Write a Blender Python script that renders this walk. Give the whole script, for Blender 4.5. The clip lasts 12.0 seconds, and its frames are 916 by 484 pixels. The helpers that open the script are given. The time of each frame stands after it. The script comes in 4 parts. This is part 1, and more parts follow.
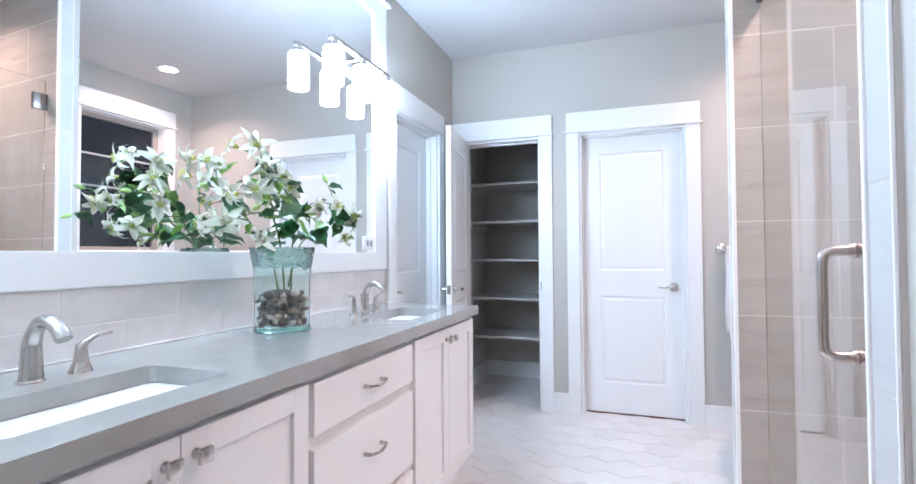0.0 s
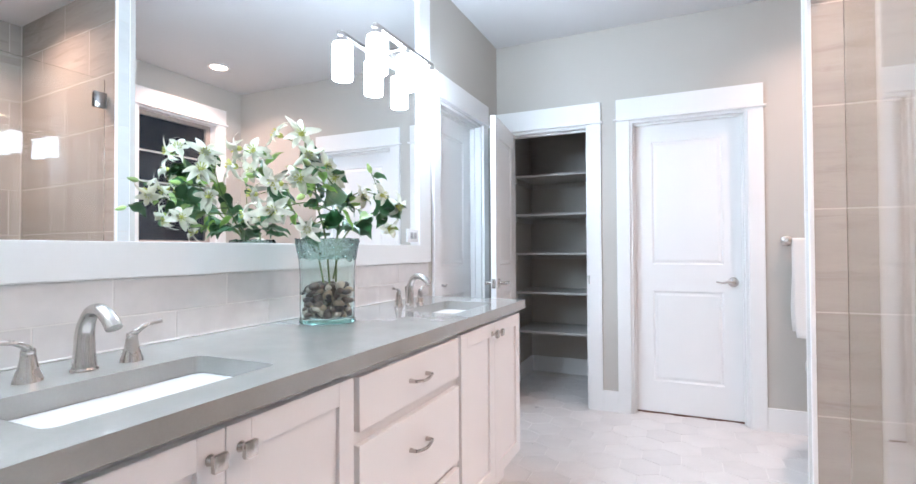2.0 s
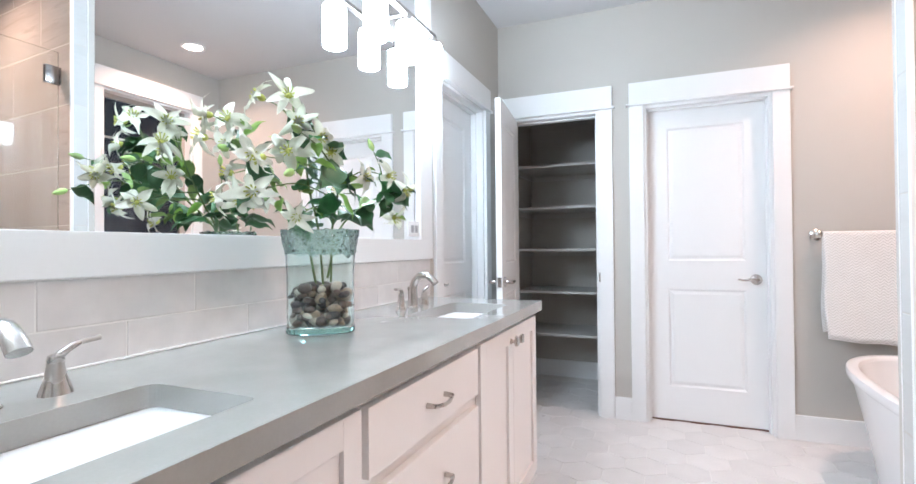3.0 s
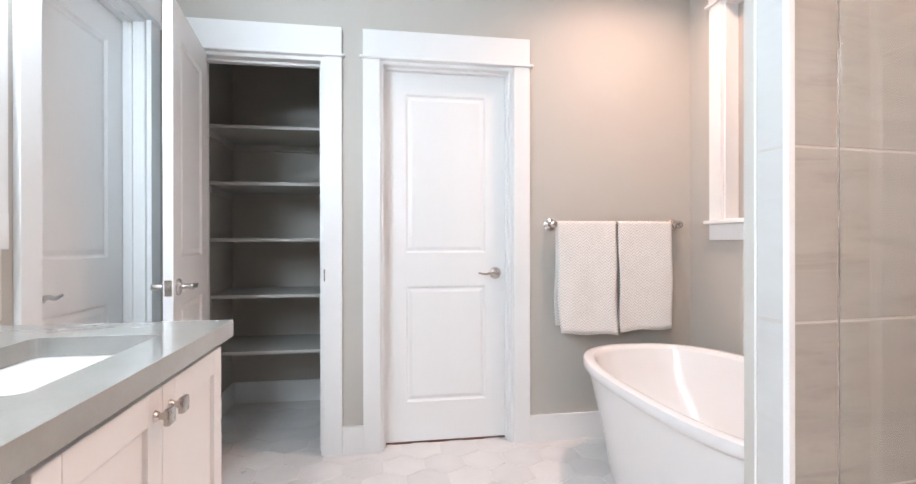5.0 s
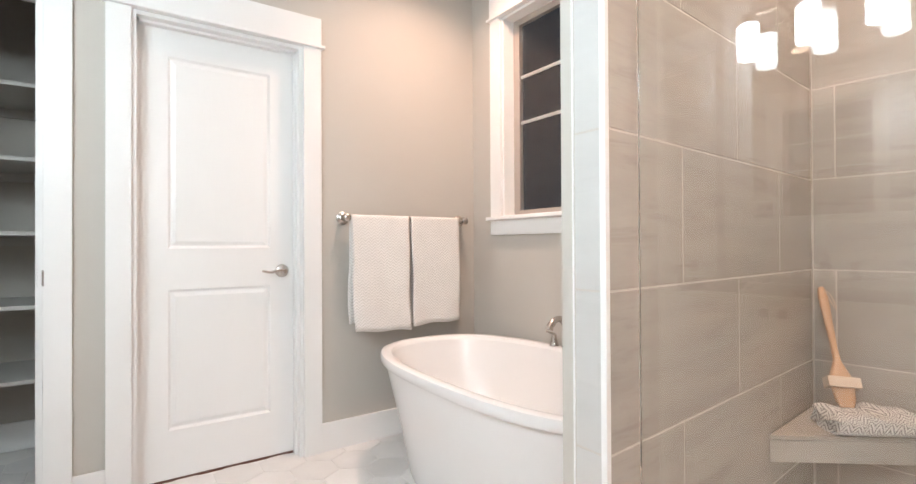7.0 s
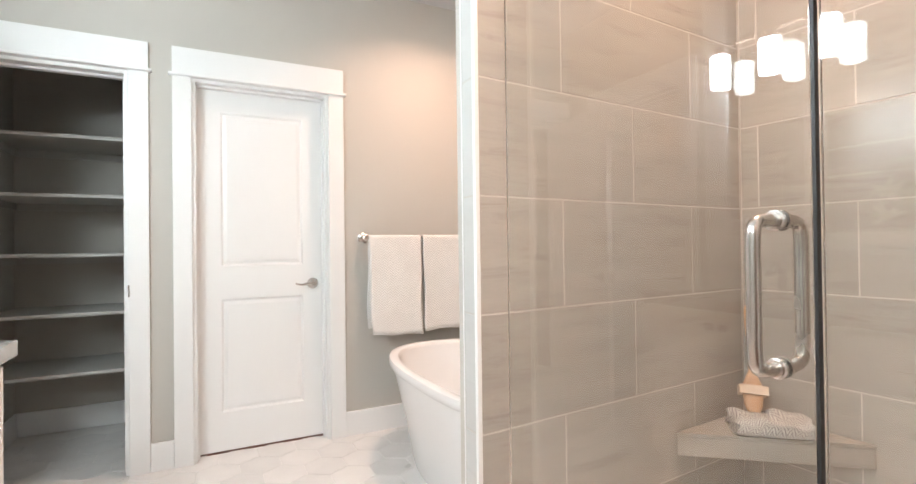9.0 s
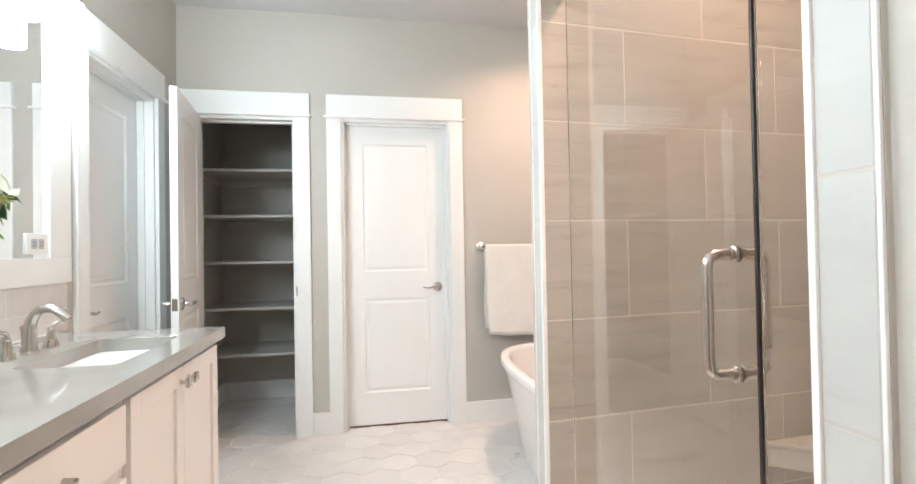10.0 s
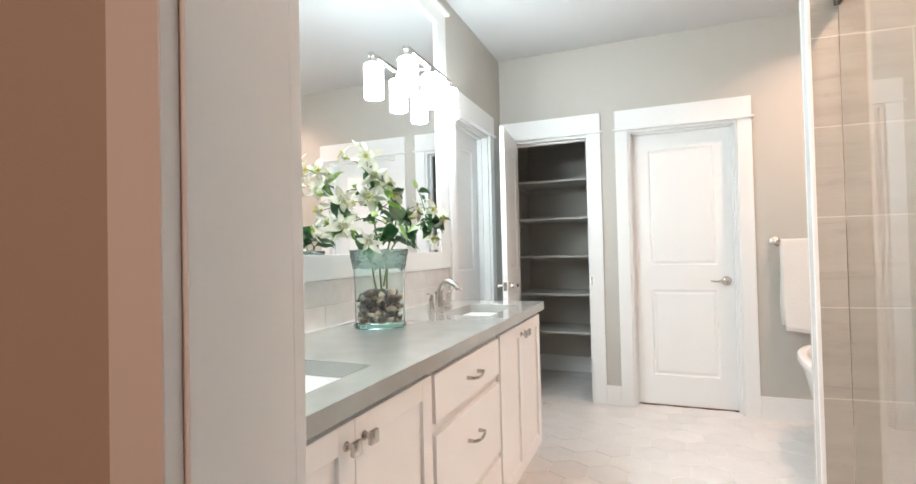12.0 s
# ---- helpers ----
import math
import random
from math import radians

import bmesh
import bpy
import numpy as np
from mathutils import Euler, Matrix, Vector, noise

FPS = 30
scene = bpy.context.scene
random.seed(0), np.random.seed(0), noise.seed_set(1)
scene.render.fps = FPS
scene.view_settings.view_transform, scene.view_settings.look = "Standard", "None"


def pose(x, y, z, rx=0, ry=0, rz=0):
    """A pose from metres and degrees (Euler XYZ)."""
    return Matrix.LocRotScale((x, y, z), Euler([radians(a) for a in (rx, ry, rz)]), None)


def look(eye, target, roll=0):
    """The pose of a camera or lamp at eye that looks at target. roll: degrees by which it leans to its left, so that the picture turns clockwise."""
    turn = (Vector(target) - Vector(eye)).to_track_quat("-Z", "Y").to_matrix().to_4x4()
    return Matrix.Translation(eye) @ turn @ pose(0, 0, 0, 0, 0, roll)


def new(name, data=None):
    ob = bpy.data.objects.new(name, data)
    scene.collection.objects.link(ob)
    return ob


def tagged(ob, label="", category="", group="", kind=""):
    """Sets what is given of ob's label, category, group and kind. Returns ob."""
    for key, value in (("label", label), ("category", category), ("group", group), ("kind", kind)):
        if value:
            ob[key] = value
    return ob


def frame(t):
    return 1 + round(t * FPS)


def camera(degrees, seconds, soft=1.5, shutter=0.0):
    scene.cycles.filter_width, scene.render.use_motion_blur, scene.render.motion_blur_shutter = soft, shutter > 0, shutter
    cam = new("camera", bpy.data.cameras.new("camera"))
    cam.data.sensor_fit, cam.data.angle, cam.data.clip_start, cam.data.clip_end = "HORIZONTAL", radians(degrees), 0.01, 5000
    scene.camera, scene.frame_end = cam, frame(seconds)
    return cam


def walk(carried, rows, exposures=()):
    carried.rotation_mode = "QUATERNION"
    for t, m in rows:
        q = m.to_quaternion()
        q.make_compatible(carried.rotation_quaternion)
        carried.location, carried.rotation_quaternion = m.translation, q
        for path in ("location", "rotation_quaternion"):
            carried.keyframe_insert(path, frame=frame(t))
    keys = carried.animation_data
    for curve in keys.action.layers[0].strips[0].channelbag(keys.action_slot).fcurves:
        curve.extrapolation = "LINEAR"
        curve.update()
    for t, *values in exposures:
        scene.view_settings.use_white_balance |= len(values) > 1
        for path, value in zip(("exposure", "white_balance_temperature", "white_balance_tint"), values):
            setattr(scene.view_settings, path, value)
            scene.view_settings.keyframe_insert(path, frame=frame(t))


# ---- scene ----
cam = camera(85.2, 12.0)
PATH = [
    (0, (0.083, 0.034, 1.162), (-0.584, 1.919, 1.213), -0.3),
    (0.5, (0.102, 0.043, 1.16), (-0.661, 1.891, 1.207), -0.5),
    (1, (0.106, 0.054, 1.159), (-0.692, 1.887, 1.2), -0.4),
    (1.5, (0.098, 0.056, 1.159), (-0.714, 1.883, 1.198), -0.5),
    (2, (0.044, 0.089, 1.15), (-0.78, 1.911, 1.181), -0.3),
    (2.5, (-0.061, 0.18, 1.146), (-0.883, 2.003, 1.17), -0.3),
    (2.7, (-0.112, 0.227, 1.141), (-0.927, 2.053, 1.167), -0.4),
    (4.3, (-0.309, 0.86, 1.123), (-0.409, 2.857, 1.118), 0.0),
    (4.5, (-0.316, 0.946, 1.107), (-0.286, 2.945, 1.114), -0.2),
    (5, (-0.314, 1.128, 1.101), (0.01, 3.102, 1.099), -0.1),
    (5.5, (-0.36, 1.266, 1.074), (0.267, 3.165, 1.084), 0.2),
    (6, (-0.369, 1.297, 1.06), (0.488, 3.104, 1.076), -0.5),
    (6.5, (-0.4, 1.31, 1.054), (0.662, 3.004, 1.062), -0.3),
    (7, (-0.364, 1.283, 1.046), (0.78, 2.923, 1.061), -0.3),
    (7.2, (-0.343, 1.269, 1.052), (0.81, 2.903, 1.061), -0.7),
    (8.8, (-0.247, 0.839, 1.125), (0.728, 2.585, 1.144), -0.8),
    (9, (-0.225, 0.769, 1.136), (0.676, 2.555, 1.153), -0.7),
    (9.5, (-0.173, 0.595, 1.177), (0.49, 2.482, 1.197), -0.9),
    (10, (-0.14, 0.433, 1.183), (0.224, 2.399, 1.211), -1.0),
    (10.5, (-0.089, 0.266, 1.182), (0.097, 2.257, 1.21), -1.1),
    (11, (-0.048, 0.127, 1.177), (-0.065, 2.127, 1.208), -1.2),
    (11.5, (-0.032, -0.005, 1.181), (-0.399, 1.961, 1.211), -1.1),
    (12, (-0.112, -0.154, 1.178), (-0.852, 1.704, 1.215), -1.3),
]
EXPOSURES = [(0.0, 0.08, 5050, 8), (1.0, 0.08, 5200, 8.5), (2.5, 0.07, 5500, 8), (4.5, 0.02, 5700, 8), (6.5, 0.0, 6050, 6.5), (9.5, 0.04, 6200, 5), (11.0, 0.05, 6100, 3.5), (12.0, 0.05, 6150, 4)]
walk(cam, [(t, look(eye, target, roll)) for t, eye, target, roll in PATH], EXPOSURES)

# ---- world and lamps ----
world = bpy.data.worlds.new("night")
scene.world = world
world.use_nodes = True
world.node_tree.nodes["Background"].inputs[0].default_value = (0.010, 0.012, 0.018, 1)
world.node_tree.nodes["Background"].inputs[1].default_value = 1.0

COOL, WARM, HALL = (0.90, 0.965, 1.0), (1.0, 0.61, 0.43), (1.0, 0.60, 0.44)
SHADE_GLOW = 100.0


def lamp(name, place, watts, colour, size, spread=150):
    data = bpy.data.lights.new(name, "AREA")
    data.shape, data.size, data.energy, data.color, data.spread = "DISK", size, watts, colour, radians(spread)
    ob = new(name, data)
    ob.matrix_world = look(place, (place[0], place[1] + 0.001, 0))
    return ob


CEIL = 2.73
lamp("downlight_lamp", (1.03, 3.12, CEIL - 0.012), 16, WARM, 0.13, 140)
lamp("downlight_lamp", (0.98, 1.48, CEIL - 0.012), 18, WARM, 0.13, 140)
lamp("bedroom_lamp", (-0.6, -1.6, CEIL - 0.05), 34, HALL, 0.4, 170)


# ---- materials ----
def material(name, colour, rough=0.5, metal=0.0, vary=0.06, scale=3.0, grain=120.0, bump=0.05, relief=0.0005, island=0.0, coat=0.0,
             stretch=(1, 1, 1), streak=0.0, streak_colour=(0.3, 0.28, 0.25), spec=0.5, lean=0.0):
    """A painted, stony or metal surface with large stains, fine grain and relief."""
    m = bpy.data.materials.new(name)
    m.use_nodes = True
    nt = m.node_tree
    n, l = nt.nodes, nt.links
    b = n["Principled BSDF"]
    b.inputs["Roughness"].default_value, b.inputs["Metallic"].default_value = rough, metal
    b.inputs["Coat Weight"].default_value = coat
    b.inputs["Coat Roughness"].default_value = 0.08
    b.inputs["Specular IOR Level"].default_value = spec
    co = n.new("ShaderNodeTexCoord")
    mp = n.new("ShaderNodeMapping")
    mp.inputs["Scale"].default_value = stretch
    mp.inputs["Rotation"].default_value = (radians(lean), radians(lean), 0)
    l.new(co.outputs["Object"], mp.inputs["Vector"])
    if island:
        info = n.new("ShaderNodeObjectInfo")
        shift = n.new("ShaderNodeVectorMath")
        shift.operation = "SCALE"
        shift.inputs[0].default_value = (13.1, 7.7, 5.3)
        l.new(info.outputs["Random"], shift.inputs["Scale"])
        l.new(shift.outputs[0], mp.inputs["Location"])
    big = n.new("ShaderNodeTexNoise")
    big.inputs["Scale"].default_value, big.inputs["Detail"].default_value = scale, 4
    fine = n.new("ShaderNodeTexNoise")
    fine.inputs["Scale"].default_value, fine.inputs["Detail"].default_value = grain, 3
    l.new(mp.outputs[0], big.inputs["Vector"])
    l.new(mp.outputs[0], fine.inputs["Vector"])
    mix = n.new("ShaderNodeMath")
    mix.operation = "MULTIPLY_ADD"
    mix.inputs[1].default_value = 0.35
    l.new(fine.outputs["Fac"], mix.inputs[0])
    l.new(big.outputs["Fac"], mix.inputs[2])
    ramp = n.new("ShaderNodeMapRange")
    ramp.inputs["From Min"].default_value, ramp.inputs["From Max"].default_value = 0.35, 1.0
    ramp.inputs["To Min"].default_value, ramp.inputs["To Max"].default_value = 1 - vary, 1 + vary
    l.new(mix.outputs[0], ramp.inputs["Value"])
    tint = n.new("ShaderNodeVectorMath")
    tint.operation = "SCALE"
    tint.inputs[0].default_value = colour
    value = ramp.outputs[0]
    if island:
        one = n.new("ShaderNodeMapRange")
        one.inputs["To Min"].default_value, one.inputs["To Max"].default_value = 1 - island, 1 + island
        l.new(info.outputs["Random"], one.inputs["Value"])
        both = n.new("ShaderNodeMath")
        both.operation = "MULTIPLY"
        l.new(value, both.inputs[0])
        l.new(one.outputs[0], both.inputs[1])
        value = both.outputs[0]
    l.new(value, tint.inputs["Scale"])
    out = tint.outputs[0]
    if streak:
        vein = n.new("ShaderNodeTexNoise")
        vein.inputs["Scale"].default_value, vein.inputs["Detail"].default_value = 2.2, 9
        vein.inputs["Roughness"].default_value, vein.inputs["Distortion"].default_value = 0.7, 0.9
        l.new(mp.outputs[0], vein.inputs["Vector"])
        cut = n.new("ShaderNodeMapRange")
        cut.inputs["From Min"].default_value, cut.inputs["From Max"].default_value = 0.52, 0.72
        cut.inputs["To Max"].default_value = streak
        l.new(vein.outputs["Fac"], cut.inputs["Value"])
        blend = n.new("ShaderNodeMix")
        blend.data_type = "RGBA"
        l.new(cut.outputs[0], blend.inputs["Factor"])
        l.new(out, blend.inputs["A"])
        blend.inputs["B"].default_value = (*streak_colour, 1)
        out = blend.outputs["Result"]
    l.new(out, b.inputs["Base Color"])
    wear = n.new("ShaderNodeMapRange")
    wear.inputs["To Min"].default_value, wear.inputs["To Max"].default_value = max(rough - 0.06, 0.02), rough + 0.06
    l.new(big.outputs["Fac"], wear.inputs["Value"])
    l.new(wear.outputs[0], b.inputs["Roughness"])
    if bump:
        bp = n.new("ShaderNodeBump")
        bp.inputs["Strength"].default_value, bp.inputs["Distance"].default_value = bump, relief
        l.new(fine.outputs["Fac"], bp.inputs["Height"])
        l.new(bp.outputs[0], b.inputs["Normal"])
    return m


def glassy(name, colour=(1, 1, 1), rough=0.0, ior=1.45):
    m = bpy.data.materials.new(name)
    m.use_nodes = True
    b = m.node_tree.nodes["Principled BSDF"]
    b.inputs["Base Color"].default_value = (*colour, 1)
    b.inputs["Transmission Weight"].default_value, b.inputs["Roughness"].default_value, b.inputs["IOR"].default_value = 1, rough, ior
    return m


def glowing(name, colour, strength):
    m = bpy.data.materials.new(name)
    m.use_nodes = True
    b = m.node_tree.nodes["Principled BSDF"]
    b.inputs["Base Color"].default_value = (0.9, 0.9, 0.9, 1)
    b.inputs["Emission Color"].default_value, b.inputs["Emission Strength"].default_value = (*colour, 1), strength
    return m


WALL = material("greige wall paint", (0.53, 0.505, 0.46), 0.6, vary=0.03, scale=1.2, grain=260, bump=0.25, relief=0.0008)
# the room's greige taken slightly darker, standing in for closet shade
CLOSET = material("greige wall paint with closet shade", (0.50, 0.476, 0.433), 0.65, vary=0.04, scale=1.2, grain=260, bump=0.25, relief=0.0008)
BEDROOM = material("bedroom wall paint", (0.52, 0.45, 0.38), 0.6, vary=0.04, scale=1.2, grain=260, bump=0.25, relief=0.0008)
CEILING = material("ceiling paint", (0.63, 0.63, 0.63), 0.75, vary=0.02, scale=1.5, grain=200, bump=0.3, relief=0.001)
TRIM = material("white trim paint", (0.86, 0.86, 0.85), 0.35, vary=0.02, scale=2.0, grain=90, bump=0.04)
DOORPAINT = material("white door paint", (0.87, 0.87, 0.86), 0.38, vary=0.02, scale=2.0, grain=160, bump=0.06, stretch=(1, 1, 0.12))
CABPAINT = material("white cabinet paint", (0.84, 0.83, 0.82), 0.33, vary=0.02, scale=2.0, grain=120, bump=0.05)
QUARTZ = material("grey quartz", (0.335, 0.335, 0.313), 0.05, vary=0.09, scale=9.0, grain=200, bump=0.0, spec=1.0)
TILE = material("stone-look tile", (0.418, 0.392, 0.35), 0.24, vary=0.09, scale=1.8, grain=14, bump=0.0, island=0.05, stretch=(1.1, 1.1, 9.0),
                streak=0.5, streak_colour=(0.25, 0.228, 0.195), lean=9)
EDGETILE = material("pale stone-look edge tile", (0.56, 0.555, 0.535), 0.5, vary=0.04, scale=2.0, grain=9, bump=0.0, island=0.04, stretch=(1.5, 1.5, 7.0),
                    streak=0.14, streak_colour=(0.30, 0.295, 0.285), lean=9)
SPLASH = material("glazed splash tile", (0.80, 0.775, 0.76), 0.10, vary=0.09, scale=9.0, grain=25, bump=0.12, relief=0.004, island=0.03)
GROUT = material("pale grout", (0.86, 0.84, 0.81), 0.8, vary=0.05, scale=10, grain=300, bump=0.2)
TILEGROUT = material("beige grout", (0.56, 0.525, 0.478), 0.8, vary=0.05, scale=10, grain=300, bump=0.2)
HEXTILE = material("hexagon floor tile", (0.76, 0.74, 0.72), 0.30, vary=0.07, scale=6.0, grain=80, bump=0.05, island=0.035)
PLANK = material("wood floor", (0.24, 0.14, 0.08), 0.4, vary=0.2, scale=3.0, grain=60, bump=0.1, stretch=(8, 1, 1))
SADDLE = material("red-brown wood", (0.17, 0.075, 0.05), 0.45, vary=0.2, scale=3.0, grain=60, bump=0.1, stretch=(1, 8, 1))
ACRYLIC = material("white acrylic", (0.86, 0.85, 0.84), 0.2, vary=0.01, scale=2.0, grain=50, bump=0.0)
# greyer than china white: dimming under the strong lamps is put into the colour
CHINA = material("white china toned down under lamps", (0.50, 0.505, 0.515), 0.10, vary=0.01, scale=2.0, grain=50, bump=0.0)
NICKEL = material("brushed nickel", (0.56, 0.53, 0.50), 0.26, 1.0, vary=0.04, scale=8, grain=500, bump=0.0)
DARKMETAL = material("dark hinge steel", (0.30, 0.29, 0.28), 0.25, 1.0, vary=0.08, scale=8, grain=500, bump=0.0)
SEAL = material("black rubber seal", (0.02, 0.02, 0.02), 0.5, vary=0.1)
SASH = material("bronze-grey vinyl sash", (0.42, 0.37, 0.33), 0.45, vary=0.04)
GLASS = glassy("clear glass", (0.97, 0.99, 0.98))
SHADEGLOW = glowing("lit frosted glass", COOL, SHADE_GLOW)
SHADEGLOW2 = glowing("dimmer lit frosted glass", COOL, SHADE_GLOW * 0.8)
BULB = glowing("lit downlight lens", WARM, 30.0)
MIRROR = material("silvered mirror", (0.92, 0.93, 0.93), 0.0, 1.0, vary=0.0, bump=0.0)
MIRROR.node_tree.nodes["Principled BSDF"].inputs["Roughness"].default_value = 0.0
for link in list(MIRROR.node_tree.links):
    if link.to_socket.name == "Roughness":
        MIRROR.node_tree.links.remove(link)


# ---- mesh helpers ----
def box(bm, x0, x1, y0, y1, z0, z1, bevel=0.0):
    made = bmesh.ops.create_cube(bm, size=1.0, matrix=Matrix.LocRotScale(((x0 + x1) / 2, (y0 + y1) / 2, (z0 + z1) / 2), None, (abs(x1 - x0), abs(y1 - y0), abs(z1 - z0))))
    if bevel:
        edges = list({e for v in made["verts"] for e in v.link_edges})
        bmesh.ops.bevel(bm, geom=edges, offset=bevel, segments=2, profile=0.5, affect="EDGES")
    return bm


def boxes(*rows, bevel=0.0):
    bm = bmesh.new()
    for r in rows:
        box(bm, *r, bevel=bevel)
    return bm


def part(name, bm, mat, parent=None, label="", smooth=False, m=None):
    """Links a bmesh as one mesh object, under its thing if one is given."""
    me = bpy.data.meshes.new(name)
    bm.normal_update()
    bm.to_mesh(me)
    bm.free()
    me.materials.append(mat)
    if smooth:
        for p in me.polygons:
            p.use_smooth = True
        me.set_sharp_from_angle(angle=radians(40))
    ob = new(name, me)
    if parent:
        ob.parent = parent
    if m is not None:
        ob.matrix_basis = m
    if label:
        ob["label"] = label
    return ob


def thing(name, m, label, category, group="", kind=""):
    ob = new(name)
    ob.empty_display_size = 0.05
    ob.matrix_basis = m
    return tagged(ob, label, category, group, kind)


def structure(name, bm, mat, label, category, parent=None):
    return tagged(part(name, bm, mat, parent), label, category, kind="structure")


def lathe(bm, profile, steps=24, m=Matrix()):
    """A surface of revolution about z from (radius, height) pairs."""
    rings = []
    for r, z in profile:
        rings.append([bm.verts.new(m @ Vector((r * math.cos(2 * math.pi * i / steps), r * math.sin(2 * math.pi * i / steps), z))) for i in range(steps)])
    for a, b in zip(rings, rings[1:]):
        for i in range(steps):
            j = (i + 1) % steps
            bm.faces.new((a[i], a[j], b[j], b[i]))
    bm.faces.new(rings[0][::-1])
    bm.faces.new(rings[-1])
    return bm


def tube(bm, points, radii, steps=12):
    """A round bar along points; radii one number or one a point."""
    pts = [Vector(p) for p in points]
    if not isinstance(radii, (list, tuple)):
        radii = [radii] * len(pts)
    rings, up = [], None
    for i, p in enumerate(pts):
        way = (pts[min(i + 1, len(pts) - 1)] - pts[max(i - 1, 0)]).normalized()
        if up is None:
            up = way.orthogonal().normalized()
        up = (up - way * up.dot(way)).normalized()
        side = way.cross(up)
        rings.append([bm.verts.new(p + radii[i] * (math.cos(2 * math.pi * k / steps) * up + math.sin(2 * math.pi * k / steps) * side)) for k in range(steps)])
    for a, b in zip(rings, rings[1:]):
        for k in range(steps):
            j = (k + 1) % steps
            bm.faces.new((a[k], a[j], b[j], b[k]))
    bm.faces.new(rings[0][::-1])
    bm.faces.new(rings[-1])
    return bm


def curve_points(points, n=8):
    """A smooth line through points (Catmull-Rom)."""
    p = [Vector(q) for q in points]
    p = [2 * p[0] - p[1]] + p + [2 * p[-1] - p[-2]]
    out = []
    for i in range(1, len(p) - 2):
        for k in range(n):
            t = k / n
            out.append(0.5 * (2 * p[i] + (p[i + 1] - p[i - 1]) * t + (2 * p[i - 1] - 5 * p[i] + 4 * p[i + 1] - p[i + 2]) * t * t
                              + (3 * p[i] - p[i - 1] - 3 * p[i + 1] + p[i + 2]) * t ** 3))
    return out + [p[-2]]


# ---- the plan ----
WEST, EAST, NORTH, SOUTH = -1.28, 1.49, 3.77, 0.28
HALLSIDE, T = 0.155, 0.12
HEAD = 2.05
CLOSET_X0, CLOSET_X1 = -1.19, -0.577
DOOR_X0, DOOR_X1 = -0.293, 0.427
WDOOR_Y0, WDOOR_Y1 = 2.735, 3.44
ENTRY_X0, ENTRY_X1 = -0.478, 0.28
WIN_Y0, WIN_Y1, WIN_Z0, WIN_Z1 = 2.72, 3.488, 1.212, 2.362
SHOWER_Y, TUBSIDE_Y, ENDX, FRONTX = 1.890, 2.003, 0.399, 0.430
JAMB_Y, PAINTX = 0.983, 0.438
# the shower's tiled corner stands a little askew: its end wall runs along local x, the back wall stands at local x = DEEP
SKEW, DEEP = pose(0.390, 1.886, 0, 0, 0, 4.9), 1.234
CLOSET_BACK, CLOSET_EAST = 4.72, -0.30

structure("wall_west", boxes((WEST - T, WEST, HALLSIDE, WDOOR_Y0, 0, CEIL), (WEST - T, WEST, WDOOR_Y0, WDOOR_Y1, HEAD, CEIL),
          (WEST - T, WEST, WDOOR_Y1, CLOSET_BACK + T, 0, CEIL)), WALL, "greige painted wall behind the vanity", "wall")
structure("wall_north", boxes((WEST, CLOSET_X0, NORTH, NORTH + T, 0, CEIL), (CLOSET_X0, CLOSET_X1, NORTH, NORTH + T, HEAD, CEIL),
          (CLOSET_X1, DOOR_X0, NORTH, NORTH + T, 0, CEIL), (DOOR_X0, DOOR_X1, NORTH, NORTH + T, HEAD, CEIL),
          (DOOR_X1, EAST + T, NORTH, NORTH + T, 0, CEIL)), WALL, "greige painted wall with two door openings", "wall")
structure("wall_east", boxes((EAST, EAST + T, TUBSIDE_Y, WIN_Y0, 0, CEIL), (1.70, 1.70 + T, HALLSIDE, TUBSIDE_Y + 0.12, 0, CEIL), (EAST + T, 1.70, TUBSIDE_Y, TUBSIDE_Y + 0.12, 0, CEIL), (EAST, EAST + T, WIN_Y0, WIN_Y1, 0, WIN_Z0),
          (EAST, EAST + T, WIN_Y0, WIN_Y1, WIN_Z1, CEIL), (EAST, EAST + T, WIN_Y1, NORTH, 0, CEIL)), WALL, "greige painted wall with the window over the tub", "wall")
structure("wall_south", boxes((WEST, ENTRY_X0 - 0.02, HALLSIDE + 0.004, SOUTH, 0, CEIL), (ENTRY_X0 - 0.02, ENTRY_X1 + 0.02, HALLSIDE + 0.004, SOUTH, HEAD, CEIL),
          (ENTRY_X1 + 0.02, 1.70, HALLSIDE + 0.004, SOUTH, 0, CEIL)), WALL, "greige painted wall with the entry opening", "wall")
bm = bmesh.new()
far = SKEW @ Vector((DEEP + 0.02, 0.0, 0))
plan = [(ENDX, SHOWER_Y + 0.007), (far.x, far.y + 0.007), (far.x, far.y + 0.09), (EAST + 0.001, TUBSIDE_Y), (ENDX, TUBSIDE_Y)]
lo, hi = [bm.verts.new((x, y, 0)) for x, y in plan], [bm.verts.new((x, y, CEIL)) for x, y in plan]
bm.faces.new(lo[::-1]), bm.faces.new(hi)
for i in range(len(plan)):
    j = (i + 1) % len(plan)
    bm.faces.new((lo[i], lo[j], hi[j], hi[i]))
structure("wall_shower_end", bm, WALL, "full-height wall between shower and tub", "wall")
